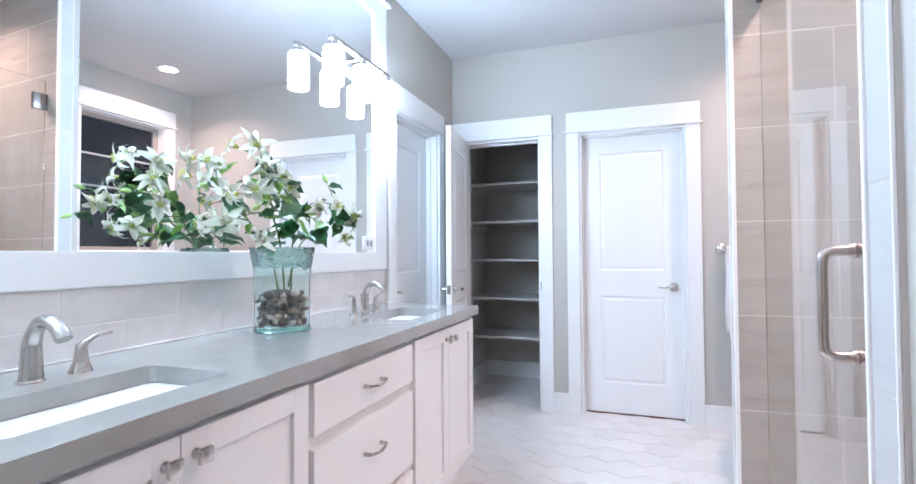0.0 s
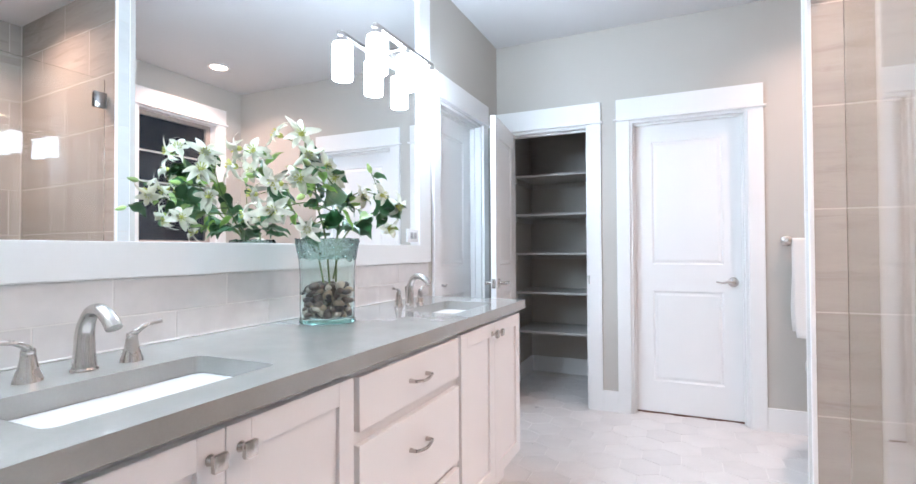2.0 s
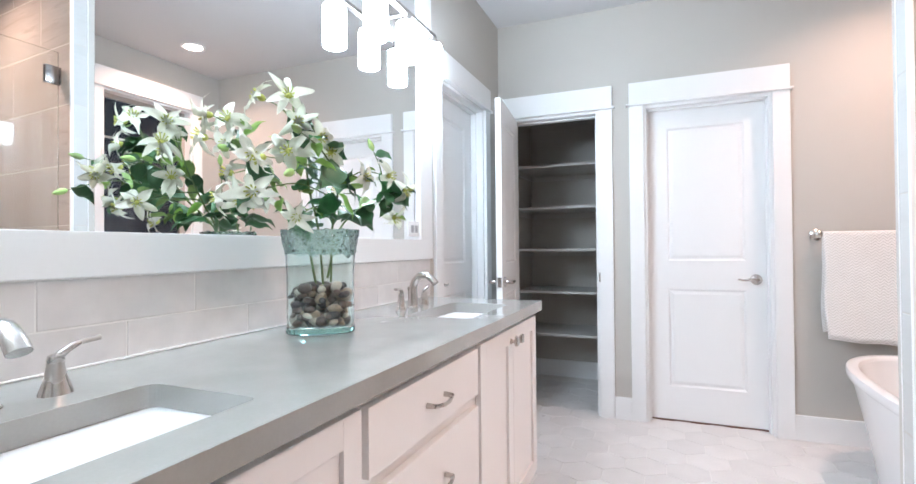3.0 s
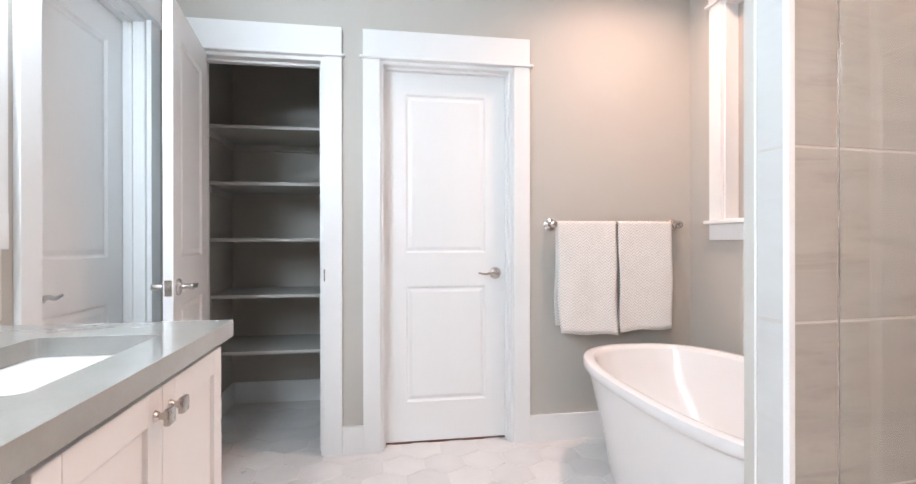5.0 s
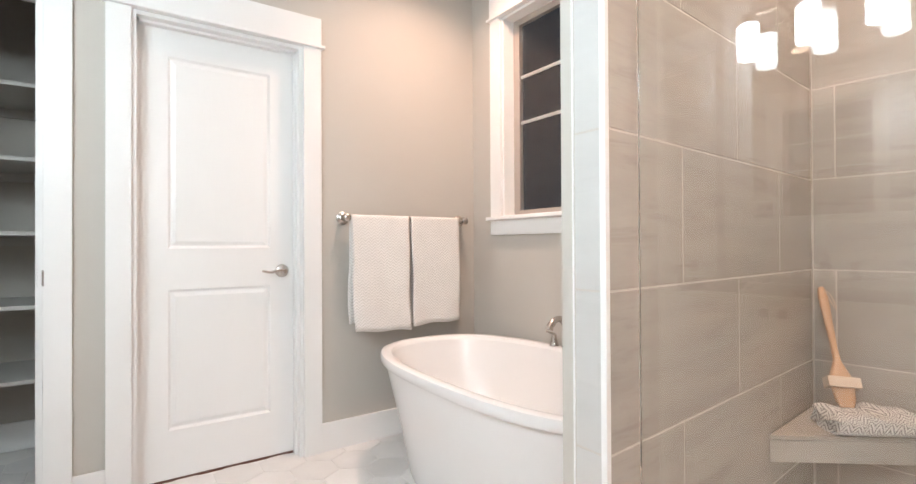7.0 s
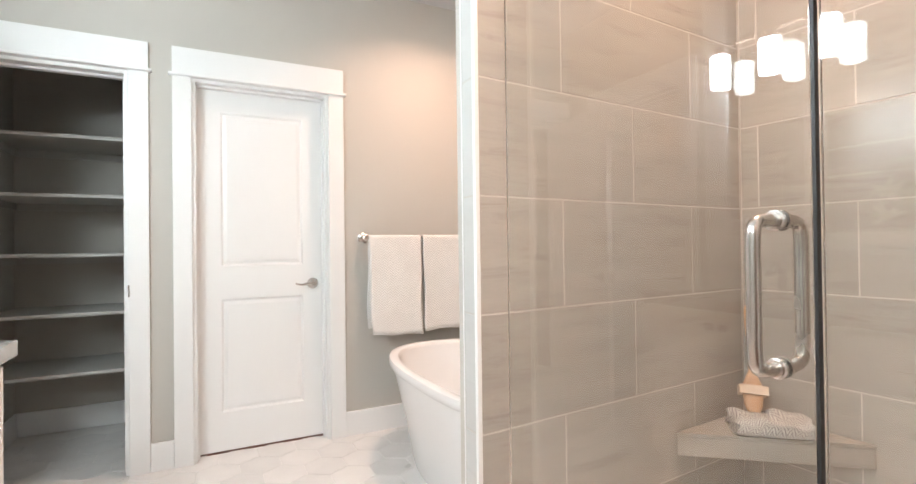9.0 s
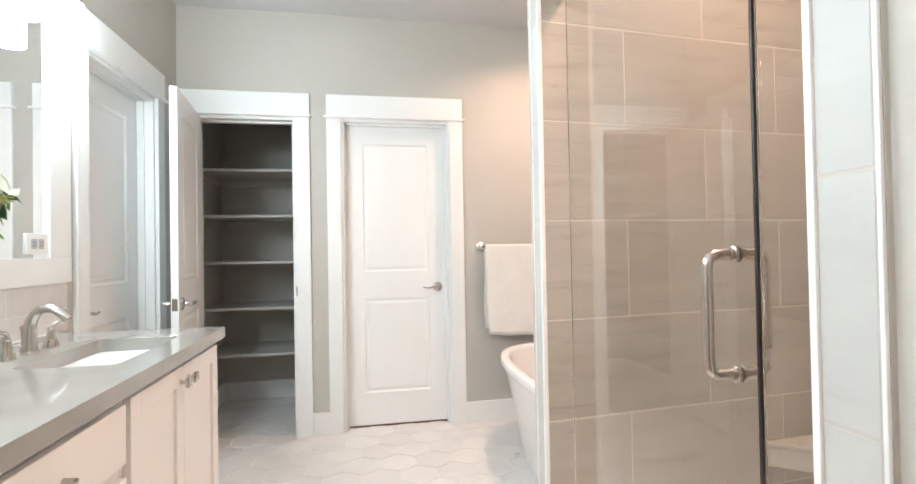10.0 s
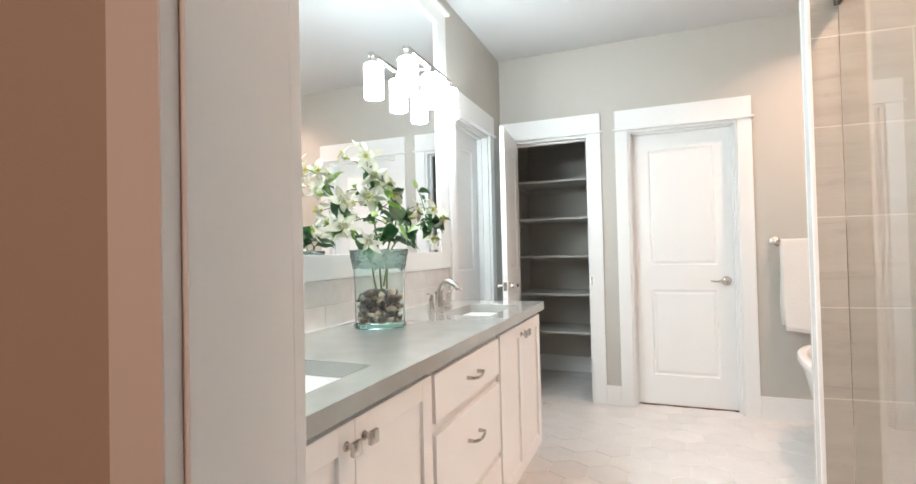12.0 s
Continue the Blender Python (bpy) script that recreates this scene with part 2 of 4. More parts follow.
structure("wall_shower_front", boxes((PAINTX, FRONTX + 0.115, SOUTH, 0.8895, 0, CEIL), (FRONTX, FRONTX + 0.115, 0.8895, JAMB_Y - 0.01, 0, CEIL)), WALL, "pale painted wall beside the shower door", "wall")
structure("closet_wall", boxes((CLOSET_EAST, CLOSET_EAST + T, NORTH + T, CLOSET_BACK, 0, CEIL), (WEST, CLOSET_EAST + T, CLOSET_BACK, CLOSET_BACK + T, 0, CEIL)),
          CLOSET, "greige painted closet walls, slightly darkened for shade", "wall")
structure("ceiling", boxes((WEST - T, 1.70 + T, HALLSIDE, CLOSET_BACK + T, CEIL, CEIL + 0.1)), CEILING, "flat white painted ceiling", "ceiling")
floor = structure("floor", boxes((WEST - T, 1.70 + T, HALLSIDE + 0.06, CLOSET_BACK + T, -0.1, -0.0035)), GROUT, "pale hexagon tile floor with light grout", "floor")

# the bedroom behind the entry
structure("bedroom_floor", boxes((-3.2, 2.6, -3.6, HALLSIDE + 0.055, -0.1, -0.004)), PLANK, "brown wood bedroom floor", "floor")
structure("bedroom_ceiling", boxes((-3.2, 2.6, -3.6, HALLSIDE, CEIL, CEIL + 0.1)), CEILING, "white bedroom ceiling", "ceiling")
structure("bedroom_wall", boxes((-3.2, ENTRY_X0 - 0.02, HALLSIDE - 0.004, HALLSIDE + 0.004, 0, CEIL), (ENTRY_X1 + 0.02, 2.6, HALLSIDE - 0.004, HALLSIDE + 0.004, 0, CEIL),
          (ENTRY_X0 - 0.02, ENTRY_X1 + 0.02, HALLSIDE - 0.004, HALLSIDE + 0.004, HEAD, CEIL), (-3.3, -3.2, -3.6, HALLSIDE, 0, CEIL),
          (2.6, 2.7, -3.6, HALLSIDE, 0, CEIL), (-3.2, 2.6, -3.7, -3.6, 0, CEIL)), BEDROOM, "tan bedroom wall in warm light", "wall")


# ---- trim ----
def casing(name, a0, a1, z1, m, label, width=0.089, sill=None):
    """Craftsman casing in a local frame: opening from a0 to a1 along x, wall face at y = 0, room at y < 0."""
    t = thing(name, m, label, "door trim" if sill is None else "window trim", kind="structure")
    z0 = 0.0 if sill is None else sill
    part("side_board", boxes((a0 - width, a0, -0.019, 0, z0, z1), bevel=0.0015), TRIM, t)
    part("side_board", boxes((a1, a1 + width, -0.019, 0, z0, z1), bevel=0.0015), TRIM, t)
    part("bead", boxes((a0 - width - 0.016, a1 + width + 0.016, -0.036, 0, z1, z1 + 0.014), bevel=0.003), TRIM, t)
    part("header", boxes((a0 - width, a1 + width, -0.023, 0, z1 + 0.014, z1 + 0.152), bevel=0.0015), TRIM, t)
    return t


def jamb(a0, a1, z1, depth, m, stop=0.06, name="door_jamb"):
    t = thing(name, m, "white painted jamb lining with a stop", "door jamb", kind="structure")
    w = 0.018
    part("side", boxes((a0, a0 + w, 0.0005, depth, 0, z1), (a0 + w, a0 + w + 0.011, stop, stop + 0.035, 0, z1 - w)), TRIM, t)
    part("side", boxes((a1 - w, a1, 0.0005, depth, 0, z1), (a1 - w - 0.011, a1 - w, stop, stop + 0.035, 0, z1 - w)), TRIM, t)
    part("head", boxes((a0 + w, a1 - w, 0.0005, depth, z1 - w, z1), (a0 + w, a1 - w, stop, stop + 0.035, z1 - w - 0.011, z1 - w)), TRIM, t)
    return t


AT_NORTH = pose(0, NORTH, 0)
AT_WEST = pose(WEST, 0, 0, 0, 0, 90)
AT_EAST = pose(EAST, 0, 0, 0, 0, -90)
casing("closet_casing", CLOSET_X0, CLOSET_X1, HEAD, AT_NORTH, "white craftsman casing around the closet opening")
casing("door_casing", DOOR_X0, DOOR_X1, HEAD, AT_NORTH, "white craftsman casing around the closed door")
casing("door_casing", WDOOR_Y0, WDOOR_Y1, HEAD, AT_WEST, "white craftsman casing beside the mirror")
casing("window_casing", -WIN_Y1, -WIN_Y0, WIN_Z1, AT_EAST, "white craftsman window casing", sill=WIN_Z0)
casing("entry_casing", -ENTRY_X1 - 0.007, -ENTRY_X0 + 0.007, HEAD + 0.007, pose(0, HALLSIDE - 0.004, 0) @ Matrix.Diagonal((-1, 1, 1, 1)), "white entry casing in warm light", width=0.066)
casing("entry_casing", -ENTRY_X1, -ENTRY_X0, HEAD, pose(0, SOUTH, 0, 0, 0, 180), "white entry casing")
jamb(CLOSET_X0, CLOSET_X1, HEAD, T, AT_NORTH)
jamb(DOOR_X0, DOOR_X1, HEAD, T, AT_NORTH, stop=0.045)
jamb(WDOOR_Y0, WDOOR_Y1, HEAD, T, AT_WEST, stop=0.045)
t = thing("entry_jamb", Matrix(), "white painted entry jamb", "door jamb", kind="structure")
part("side", boxes((ENTRY_X0 - 0.02, ENTRY_X0, HALLSIDE - 0.004, SOUTH, 0, HEAD)), TRIM, t)
part("side", boxes((ENTRY_X1, ENTRY_X1 + 0.02, HALLSIDE - 0.004, SOUTH, 0, HEAD)), TRIM, t)
part("head", boxes((ENTRY_X0, ENTRY_X1, HALLSIDE - 0.004, SOUTH, HEAD - 0.02, HEAD)), TRIM, t)


def baseboard(label, x0, x1, y0, y1):
    structure("baseboard", boxes((x0, x1, y0, y1, 0, 0.145), bevel=0.002), TRIM, label, "baseboard")


B = 0.015
baseboard("white baseboard between the two doors", CLOSET_X1 + 0.0895, DOOR_X0 - 0.0895, NORTH - B, NORTH)
baseboard("white baseboard under the towels", DOOR_X1 + 0.0895, EAST - B, NORTH - B, NORTH)
baseboard("white baseboard under the window", EAST - B, EAST, TUBSIDE_Y, NORTH)
baseboard("white baseboard behind the tub", ENDX + 0.02, EAST - B, TUBSIDE_Y, TUBSIDE_Y + B)
baseboard("white baseboard in the corner", WEST, WEST + B, WDOOR_Y1 + 0.0895, NORTH - 0.02)
baseboard("white closet baseboard", WEST, CLOSET_EAST, CLOSET_BACK - B, CLOSET_BACK)
baseboard("white closet baseboard", WEST, WEST + B, NORTH + T, CLOSET_BACK - B)
baseboard("white closet baseboard", CLOSET_EAST - B, CLOSET_EAST, NORTH + T, CLOSET_BACK - B)
baseboard("white baseboard beside the shower", PAINTX - B, PAINTX, SOUTH + 0.02, 0.889)
structure("threshold", boxes((DOOR_X0 + 0.018, DOOR_X1 - 0.018, NORTH + 0.084, NORTH + T, -0.003, 0.004)), SADDLE, "brown wood strip under the door", "threshold")


# ---- doors ----
def panel_door(name, width, height, m, label):
    """Two-panel moulded slab door; hinge edge at x = 0, faces at y = 0 (room side) and y = 0.035."""
    bm = bmesh.new()
    xs, zs = [0, 0.118, width - 0.118, width], [0, 0.215, 0.845, 1.03, height - 0.125, height]
    for y, sign in ((0, 1), (0.035, -1)):
        grid = [[bm.verts.new((x, y, z)) for x in xs] for z in zs]
        panels = []
        for j in range(5):
            for i in range(3):
                q = [grid[j][i], grid[j][i + 1], grid[j + 1][i + 1], grid[j + 1][i]]
                f = bm.faces.new(q if sign > 0 else q[::-1])
                if i == 1 and j in (1, 3):
                    panels.append(f)
        bm.normal_update()
        for f in panels:
            for thick, deep in ((0.004, -0.003), (0.010, -0.006), (0.007, 0.0), (0.024, 0.006)):
                bmesh.ops.inset_individual(bm, faces=[f], thickness=thick, depth=deep)
    edges = [e for e in bm.edges if e.is_boundary]
    bmesh.ops.bridge_loops(bm, edges=edges)
    bmesh.ops.recalc_face_normals(bm, faces=bm.faces)
    t = tagged(part(name, bm, DOORPAINT, None, m=m), label, "door", kind="structure")
    return t


def lever(parent, x, z, toward, y=0.0, out=-1):
    """Rosette with a curved lever; toward: which way along x the lever points."""
    bm = bmesh.new()
    r = pose(x, y, z, 90 if out < 0 else -90)
    lathe(bm, [(0.0325, 0.0), (0.0325, 0.004), (0.029, 0.009), (0.016, 0.013), (0.012, 0.016), (0.011, 0.045), (0.013, 0.048), (0.011, 0.056)], 24, r)
    h = part("lever_handle", bm, NICKEL, parent, "brushed nickel lever handle", True)
    bm = bmesh.new()
    s = out
    pts = curve_points([(x, y + s * 0.048, z), (x + toward * 0.03, y + s * 0.052, z + 0.004), (x + toward * 0.065, y + s * 0.05, z - 0.004), (x + toward * 0.105, y + s * 0.047, z + 0.003)], 6)
    n = len(pts)
    tube(bm, pts, [0.0095 - 0.0045 * i / (n - 1) for i in range(n)], 10)
    part("lever", bm, NICKEL, h, "", True)


d = panel_door("door_1", DOOR_X1 - DOOR_X0 - 0.042, 2.018, pose(DOOR_X0 + 0.021, NORTH + 0.083, 0.010), "closed white two-panel door on the far wall")
lever(d, DOOR_X1 - DOOR_X0 - 0.042 - 0.062, 0.915, -1)
d = panel_door("door_2", WDOOR_Y1 - WDOOR_Y0 - 0.042, 2.018, pose(WEST - 0.083, WDOOR_Y0 + 0.021, 0.012, 0, 0, 90), "closed white two-panel door beside the mirror")
lever(d, 0.062, 0.915, 1)
d = panel_door("door_3", 0.61, 2.018, pose(-1.172, NORTH - 0.022, 0.012, 0, 0, -83.3), "white two-panel closet door standing open")
lever(d, 0.548, 0.915, -1)
lever(d, 0.548, 0.915, -1, 0.035, 1)
part("latch_plate", boxes((0.6098, 0.6115, 0.005, 0.030, 0.885, 0.945), (0.6098, 0.618, 0.011, 0.024, 0.907, 0.924)), NICKEL, d, "nickel latch plate")
t = tagged(part("strike_plate", boxes((CLOSET_X1 - 0.0195, CLOSET_X1 - 0.0178, NORTH + 0.012, NORTH + 0.04, 0.895, 0.965), (CLOSET_X1 - 0.0025, CLOSET_X1 + 0.004, NORTH - 0.0205, NORTH + 0.012, 0.90, 0.96)), NICKEL), "nickel strike plate in the closet jamb", "strike plate")

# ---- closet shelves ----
# white paint turned mid-grey: the unlit closet's shade is in the colour
SHADEDSHELF = material("white shelf paint with closet shade", (0.52, 0.51, 0.48), 0.5, vary=0.03)
for i in range(5):
    z = 0.44 + 0.331 * i
    t = thing("closet_shelf", pose(0, 0, z), "white painted closet shelf with cleats, greyed for closet shade", "shelf", "closet shelves")
    part("board", boxes((WEST + 0.003, CLOSET_EAST - 0.003, 4.20, CLOSET_BACK - 0.002, 0, 0.019), bevel=0.002), SHADEDSHELF, t)
    part("cleat", boxes((WEST + 0.002, WEST + 0.02, 4.22, CLOSET_BACK - 0.02, -0.045, -0.001)), SHADEDSHELF, t)
    part("cleat", boxes((WEST + 0.02, CLOSET_EAST - 0.02, CLOSET_BACK - 0.02, CLOSET_BACK - 0.002, -0.045, -0.001)), SHADEDSHELF, t)

# ---- window ----
t = thing("window_1", pose(0, 0, 0), "dark night window with white muntins over the tub", "window", kind="structure")
X = EAST + 0.075
part("lining", boxes((EAST + 0.0005, EAST + T, WIN_Y1 - 0.015, WIN_Y1, WIN_Z0, WIN_Z1), (EAST + 0.0005, EAST + T, WIN_Y0, WIN_Y0 + 0.015, WIN_Z0, WIN_Z1),
     (EAST + 0.0005, EAST + T, WIN_Y0 + 0.015, WIN_Y1 - 0.015, WIN_Z1 - 0.015, WIN_Z1), (EAST + 0.0005, EAST + T, WIN_Y0 + 0.015, WIN_Y1 - 0.015, WIN_Z0, WIN_Z0 + 0.006)), TRIM, t)
part("sash", boxes((X, X + 0.03, WIN_Y1 - 0.065, WIN_Y1 - 0.015, WIN_Z0 + 0.006, WIN_Z1 - 0.015), (X, X + 0.03, WIN_Y0 + 0.015, WIN_Y0 + 0.05, WIN_Z0 + 0.006, WIN_Z1 - 0.015),
     (X, X + 0.03, WIN_Y0 + 0.05, WIN_Y1 - 0.05, WIN_Z1 - 0.05, WIN_Z1 - 0.015), (X, X + 0.03, WIN_Y0 + 0.05, WIN_Y1 - 0.05, WIN_Z0 + 0.006, WIN_Z0 + 0.035), bevel=0.002), SASH, t)
for z in (1.75, 2.012):
    part("muntin", boxes((X + 0.012, X + 0.02, WIN_Y0 + 0.05, WIN_Y1 - 0.05, z - 0.008, z + 0.008)), TRIM, t)
part("pane", boxes((X + 0.006, X + 0.010, WIN_Y0 + 0.045, WIN_Y1 - 0.045, WIN_Z0 + 0.03, WIN_Z1 - 0.045)), GLASS, t)
part("stool", boxes((EAST - 0.045, EAST + 0.0003, WIN_Y0 - 0.105, WIN_Y1 + 0.105, WIN_Z0 - 0.02, WIN_Z0 - 0.0005), bevel=0.004), TRIM, t)
part("apron", boxes((EAST - 0.019, EAST - 0.0003, WIN_Y0 - 0.089, WIN_Y1 + 0.089, WIN_Z0 - 0.105, WIN_Z0 - 0.0205), bevel=0.0015), TRIM, t)

# ---- vanity ----
CY0, CY1, FRONT, TOPZ = 0.302, 2.509, -0.683, 0.898
FACE = -0.707
SINKS = (0.714, 2.096)
UNITS = ((CY0 + 0.040, 1.128), (1.128, 1.762), (1.762, CY1 - 0.009))


def pull(parent, y, z):
    """Bowed drawer pull on the cabinet face, in the cabinet's frame."""
    bm = bmesh.new()
    x = FACE + 0.001
    tube(bm, curve_points([(x + 0.021, y - 0.053, z), (x + 0.027, y - 0.03, z - 0.003), (x + 0.030, y, z - 0.005), (x + 0.027, y + 0.03, z - 0.003), (x + 0.021, y + 0.053, z)], 5), 0.0052, 8)
    for s in (-1, 1):
        tube(bm, [(x, y + s * 0.051, z), (x + 0.022, y + s * 0.051, z)], [0.0075, 0.0055], 8)
    part("handle", bm, NICKEL, parent, "brushed nickel bow handle", True)


def knob(parent, y, z):
    bm = bmesh.new()
    x = FACE + 0.001
    tube(bm, [(x, y, z), (x + 0.004, y, z), (x + 0.008, y, z), (x + 0.02, y, z)], [0.011, 0.009, 0.006, 0.008], 12)
    box(bm, x + 0.018, x + 0.030, y - 0.0155, y + 0.0155, z - 0.0155, z + 0.0155, 0.004)
    part("knob", bm, NICKEL, parent, "square brushed nickel knob", True)


def shaker(parent, y0, y1, z0, z1, rail=0.057):
    x0, x1 = FACE - 0.019, FACE
    bm = boxes((x0, x1, y0, y0 + rail, z0, z1), (x0, x1, y1 - rail, y1, z0, z1), (x0, x1, y0 + rail, y1 - rail, z0, z0 + rail), (x0, x1, y0 + rail, y1 - rail, z1 - rail, z1), bevel=0.0014)
    box(bm, x0 + 0.002, x0 + 0.009, y0 + rail - 0.002, y1 - rail + 0.002, z0 + rail - 0.002, z1 - rail + 0.002)
    return part("door", bm, CABPAINT, parent)


def carcass(y0, y1, label):
    t = thing("vanity_cabinet", Matrix(), label, "cabinet", "vanity cabinets")
    f = FACE - 0.021
    part("body", boxes((WEST + 0.004, f, y0 + 0.0006, y1 - 0.0006, 0.14, TOPZ - 0.0422)), CABPAINT, t)
    part("toe_kick", boxes((WEST + 0.004, f - 0.07, y0 + 0.0006, y1 - 0.0006, 0, 0.1398)), CABPAINT, t)
    return t


for k, (y0, y1) in enumerate(UNITS):
    if k == 1:
        t = carcass(y0, y1, "white vanity drawer unit with bow handles")
        for z0, z1 in ((0.688, 0.828), (0.384, 0.654), (0.155, 0.360)):
            dr = part("drawer_front", boxes((FACE - 0.019, FACE, y0 + 0.012, y1 - 0.012, z0, z1), bevel=0.002), CABPAINT, t)
            pull(dr, (y0 + y1) / 2, z0 + (z1 - z0) * (0.5 if z0 > 0.68 else 0.62))
    else:
        t = carcass(y0, y1, "white shaker vanity cabinet with two doors under a sink")
        mid = (y0 + y1) / 2
        a = shaker(t, y0 + 0.012, mid - 0.0015, 0.155, 0.834)
        b = shaker(t, mid + 0.0015, y1 - 0.012, 0.155, 0.834)
        knob(a, mid - 0.033, 0.788)
        knob(b, mid + 0.033, 0.788)

SX0, SX1, SHALF = -1.030, -0.780, 0.221


def rounded_rect(x0, x1, y0, y1, r, n=5):
    out = []
    for cx, cy, a in ((x1 - r, y1 - r, 0), (x0 + r, y1 - r, 90), (x0 + r, y0 + r, 180), (x1 - r, y0 + r, 270)):
        for i in range(n + 1):
            b = radians(a + 90 * i / n)
            out.append((cx + r * math.cos(b), cy + r * math.sin(b)))
    return out


bm = bmesh.new()
outer = [(FRONT, CY1), (WEST + 0.001, CY1), (WEST + 0.001, CY0), (FRONT, CY0)]
loops = [outer] + [rounded_rect(SX0, SX1, s - SHALF, s + SHALF, 0.022) for s in SINKS]
edges = []
for lp in loops:
    vs = [bm.verts.new((x, y, TOPZ)) for x, y in lp]
    edges += [bm.edges.new((a, b)) for a, b in zip(vs, vs[1:] + vs[:1])]
bmesh.ops.triangle_fill(bm, use_beauty=True, use_dissolve=False, edges=edges)
faces = [f for f in bm.faces]
for f in list(faces):
    c = f.calc_center_median()
    if any(SX0 + 0.002 < c.x < SX1 - 0.002 and s - SHALF + 0.002 < c.y < s + SHALF - 0.002 and
           all(SX0 - 1e-4 <= v.co.x <= SX1 + 1e-4 and s - SHALF - 1e-4 <= v.co.y <= s + SHALF + 1e-4 for v in f.verts) for s in SINKS):
        bm.faces.remove(f)
ex = bmesh.ops.extrude_face_region(bm, geom=list(bm.faces))
for v in ex["geom"]:
    if isinstance(v, bmesh.types.BMVert):
        v.co.z -= 0.042
bmesh.ops.recalc_face_normals(bm, faces=bm.faces)
top = part("vanity_worktop", bm, QUARTZ)
tagged(top, "polished grey quartz worktop with two sink cut-outs", "worktop")
bev = top.modifiers.new("edge", "BEVEL")
bev.width, bev.segments, bev.limit_method, bev.angle_limit = 0.0006, 1, "ANGLE", radians(50)

for s in SINKS:
    t = thing("sink", pose((SX0 + SX1) / 2, s, TOPZ - 0.042), "white undermount rectangular china sink", "sink", "vanity sinks")
    bm = bmesh.new()
    hx, hy = (SX1 - SX0) / 2 + 0.006, SHALF + 0.006
    rings = []
    for grow, z, r in ((0.03, -0.0008, 0.04), (0, -0.0008, 0.035), (-0.006, -0.05, 0.035), (-0.012, -0.11, 0.04), (-0.035, -0.135, 0.05), (-0.11, -0.14, 0.02)):
        rings.append([bm.verts.new((x, y, z)) for x, y in rounded_rect(-hx - grow, hx + grow, -hy - grow, hy + grow, r)])
    for a, b in zip(rings, rings[1:]):
        for i in range(len(a)):
            j = (i + 1) % len(a)
            bm.faces.new((a[i], a[j], b[j], b[i]))
    bm.faces.new(rings[-1])
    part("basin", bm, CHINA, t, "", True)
    part("drain", lathe(bmesh.new(), [(0.022, -0.1398), (0.022, -0.137), (0.016, -0.136), (0.003, -0.137)], 20), NICKEL, t, "nickel drain", True)


def faucet(y, x=-1.118):
    t = thing("faucet", pose(x, y, TOPZ), "brushed nickel widespread faucet with two lever handles", "faucet", "vanity faucets")
    bm = bmesh.new()
    lathe(bm, [(0.027, 0), (0.027, 0.004), (0.0245, 0.008)], 20)
    pts = curve_points([(0, 0, 0.006), (0, 0, 0.06), (0.004, 0, 0.11), (0.030, 0, 0.152), (0.070, 0, 0.158), (0.105, 0, 0.137), (0.123, 0, 0.116)], 6)
    n = len(pts)
    tube(bm, pts, [0.0235 - 0.0085 * min(1, 2.2 * i / n) + 0.002 * (i / n) for i in range(n)], 16)
    part("spout", bm, NICKEL, t, "", True)
    part("lift_rod", tube(bmesh.new(), [(-0.026, 0, 0), (-0.026, 0, 0.085), (-0.026, 0, 0.087), (-0.026, 0, 0.1)], [0.003, 0.003, 0.007, 0.005], 10), NICKEL, t, "", True)
    for s in (-1, 1):
        bm = bmesh.new()
        lathe(bm, [(0.026, 0), (0.025, 0.006), (0.018, 0.03), (0.0135, 0.058), (0.0135, 0.064), (0.0125, 0.065), (0.0135, 0.067), (0.012, 0.078), (0.004, 0.082)], 20, pose(0, s * 0.102, 0))
        h = part("handle_base", bm, NICKEL, t, "", True)
        bm = bmesh.new()
        tube(bm, curve_points([(0, s * 0.102, 0.072), (0.01, s * 0.112, 0.086), (0.012, s * 0.132, 0.098), (0.012, s * 0.168, 0.103)], 5), [0.0085] * 5 + [0.007] * 5 + [0.0058] * 6, 10)
        part("lever", bm, NICKEL, h, "", True)
    t.scale = (0.82, 0.98, 0.82)
    return t


for s in SINKS:
    faucet(s + 0.015)

# ---- mirror ----
MZ0, MZ1, MY0, MY1 = 1.176, 2.51, 0.40, 2.466
t = thing("wall_mirror", pose(WEST, 0, 0), "large white-framed vanity mirror with a crown cap", "mirror")
part("glass", boxes((0.004, 0.009, MY0 - 0.01, MY1 + 0.01, MZ0 - 0.01, MZ1 + 0.01)), MIRROR, t)
part("bottom_rail", boxes((0.002, 0.022, 0.30, 2.598, 1.083, MZ0), bevel=0.0015), TRIM, t)
part("stile", boxes((0.002, 0.0215, MY1, 2.5975, MZ0, MZ1), bevel=0.0015), TRIM, t)
part("stile", boxes((0.002, 0.0215, 0.3005, MY0, MZ0, MZ1), bevel=0.0015), TRIM, t)
part("top_rail", boxes((0.002, 0.022, 0.30, 2.598, MZ1, 2.60), bevel=0.0015), TRIM, t)
part("cap", boxes((0.002, 0.045, 0.29, 2.618, 2.60, 2.62), bevel=0.003), TRIM, t)


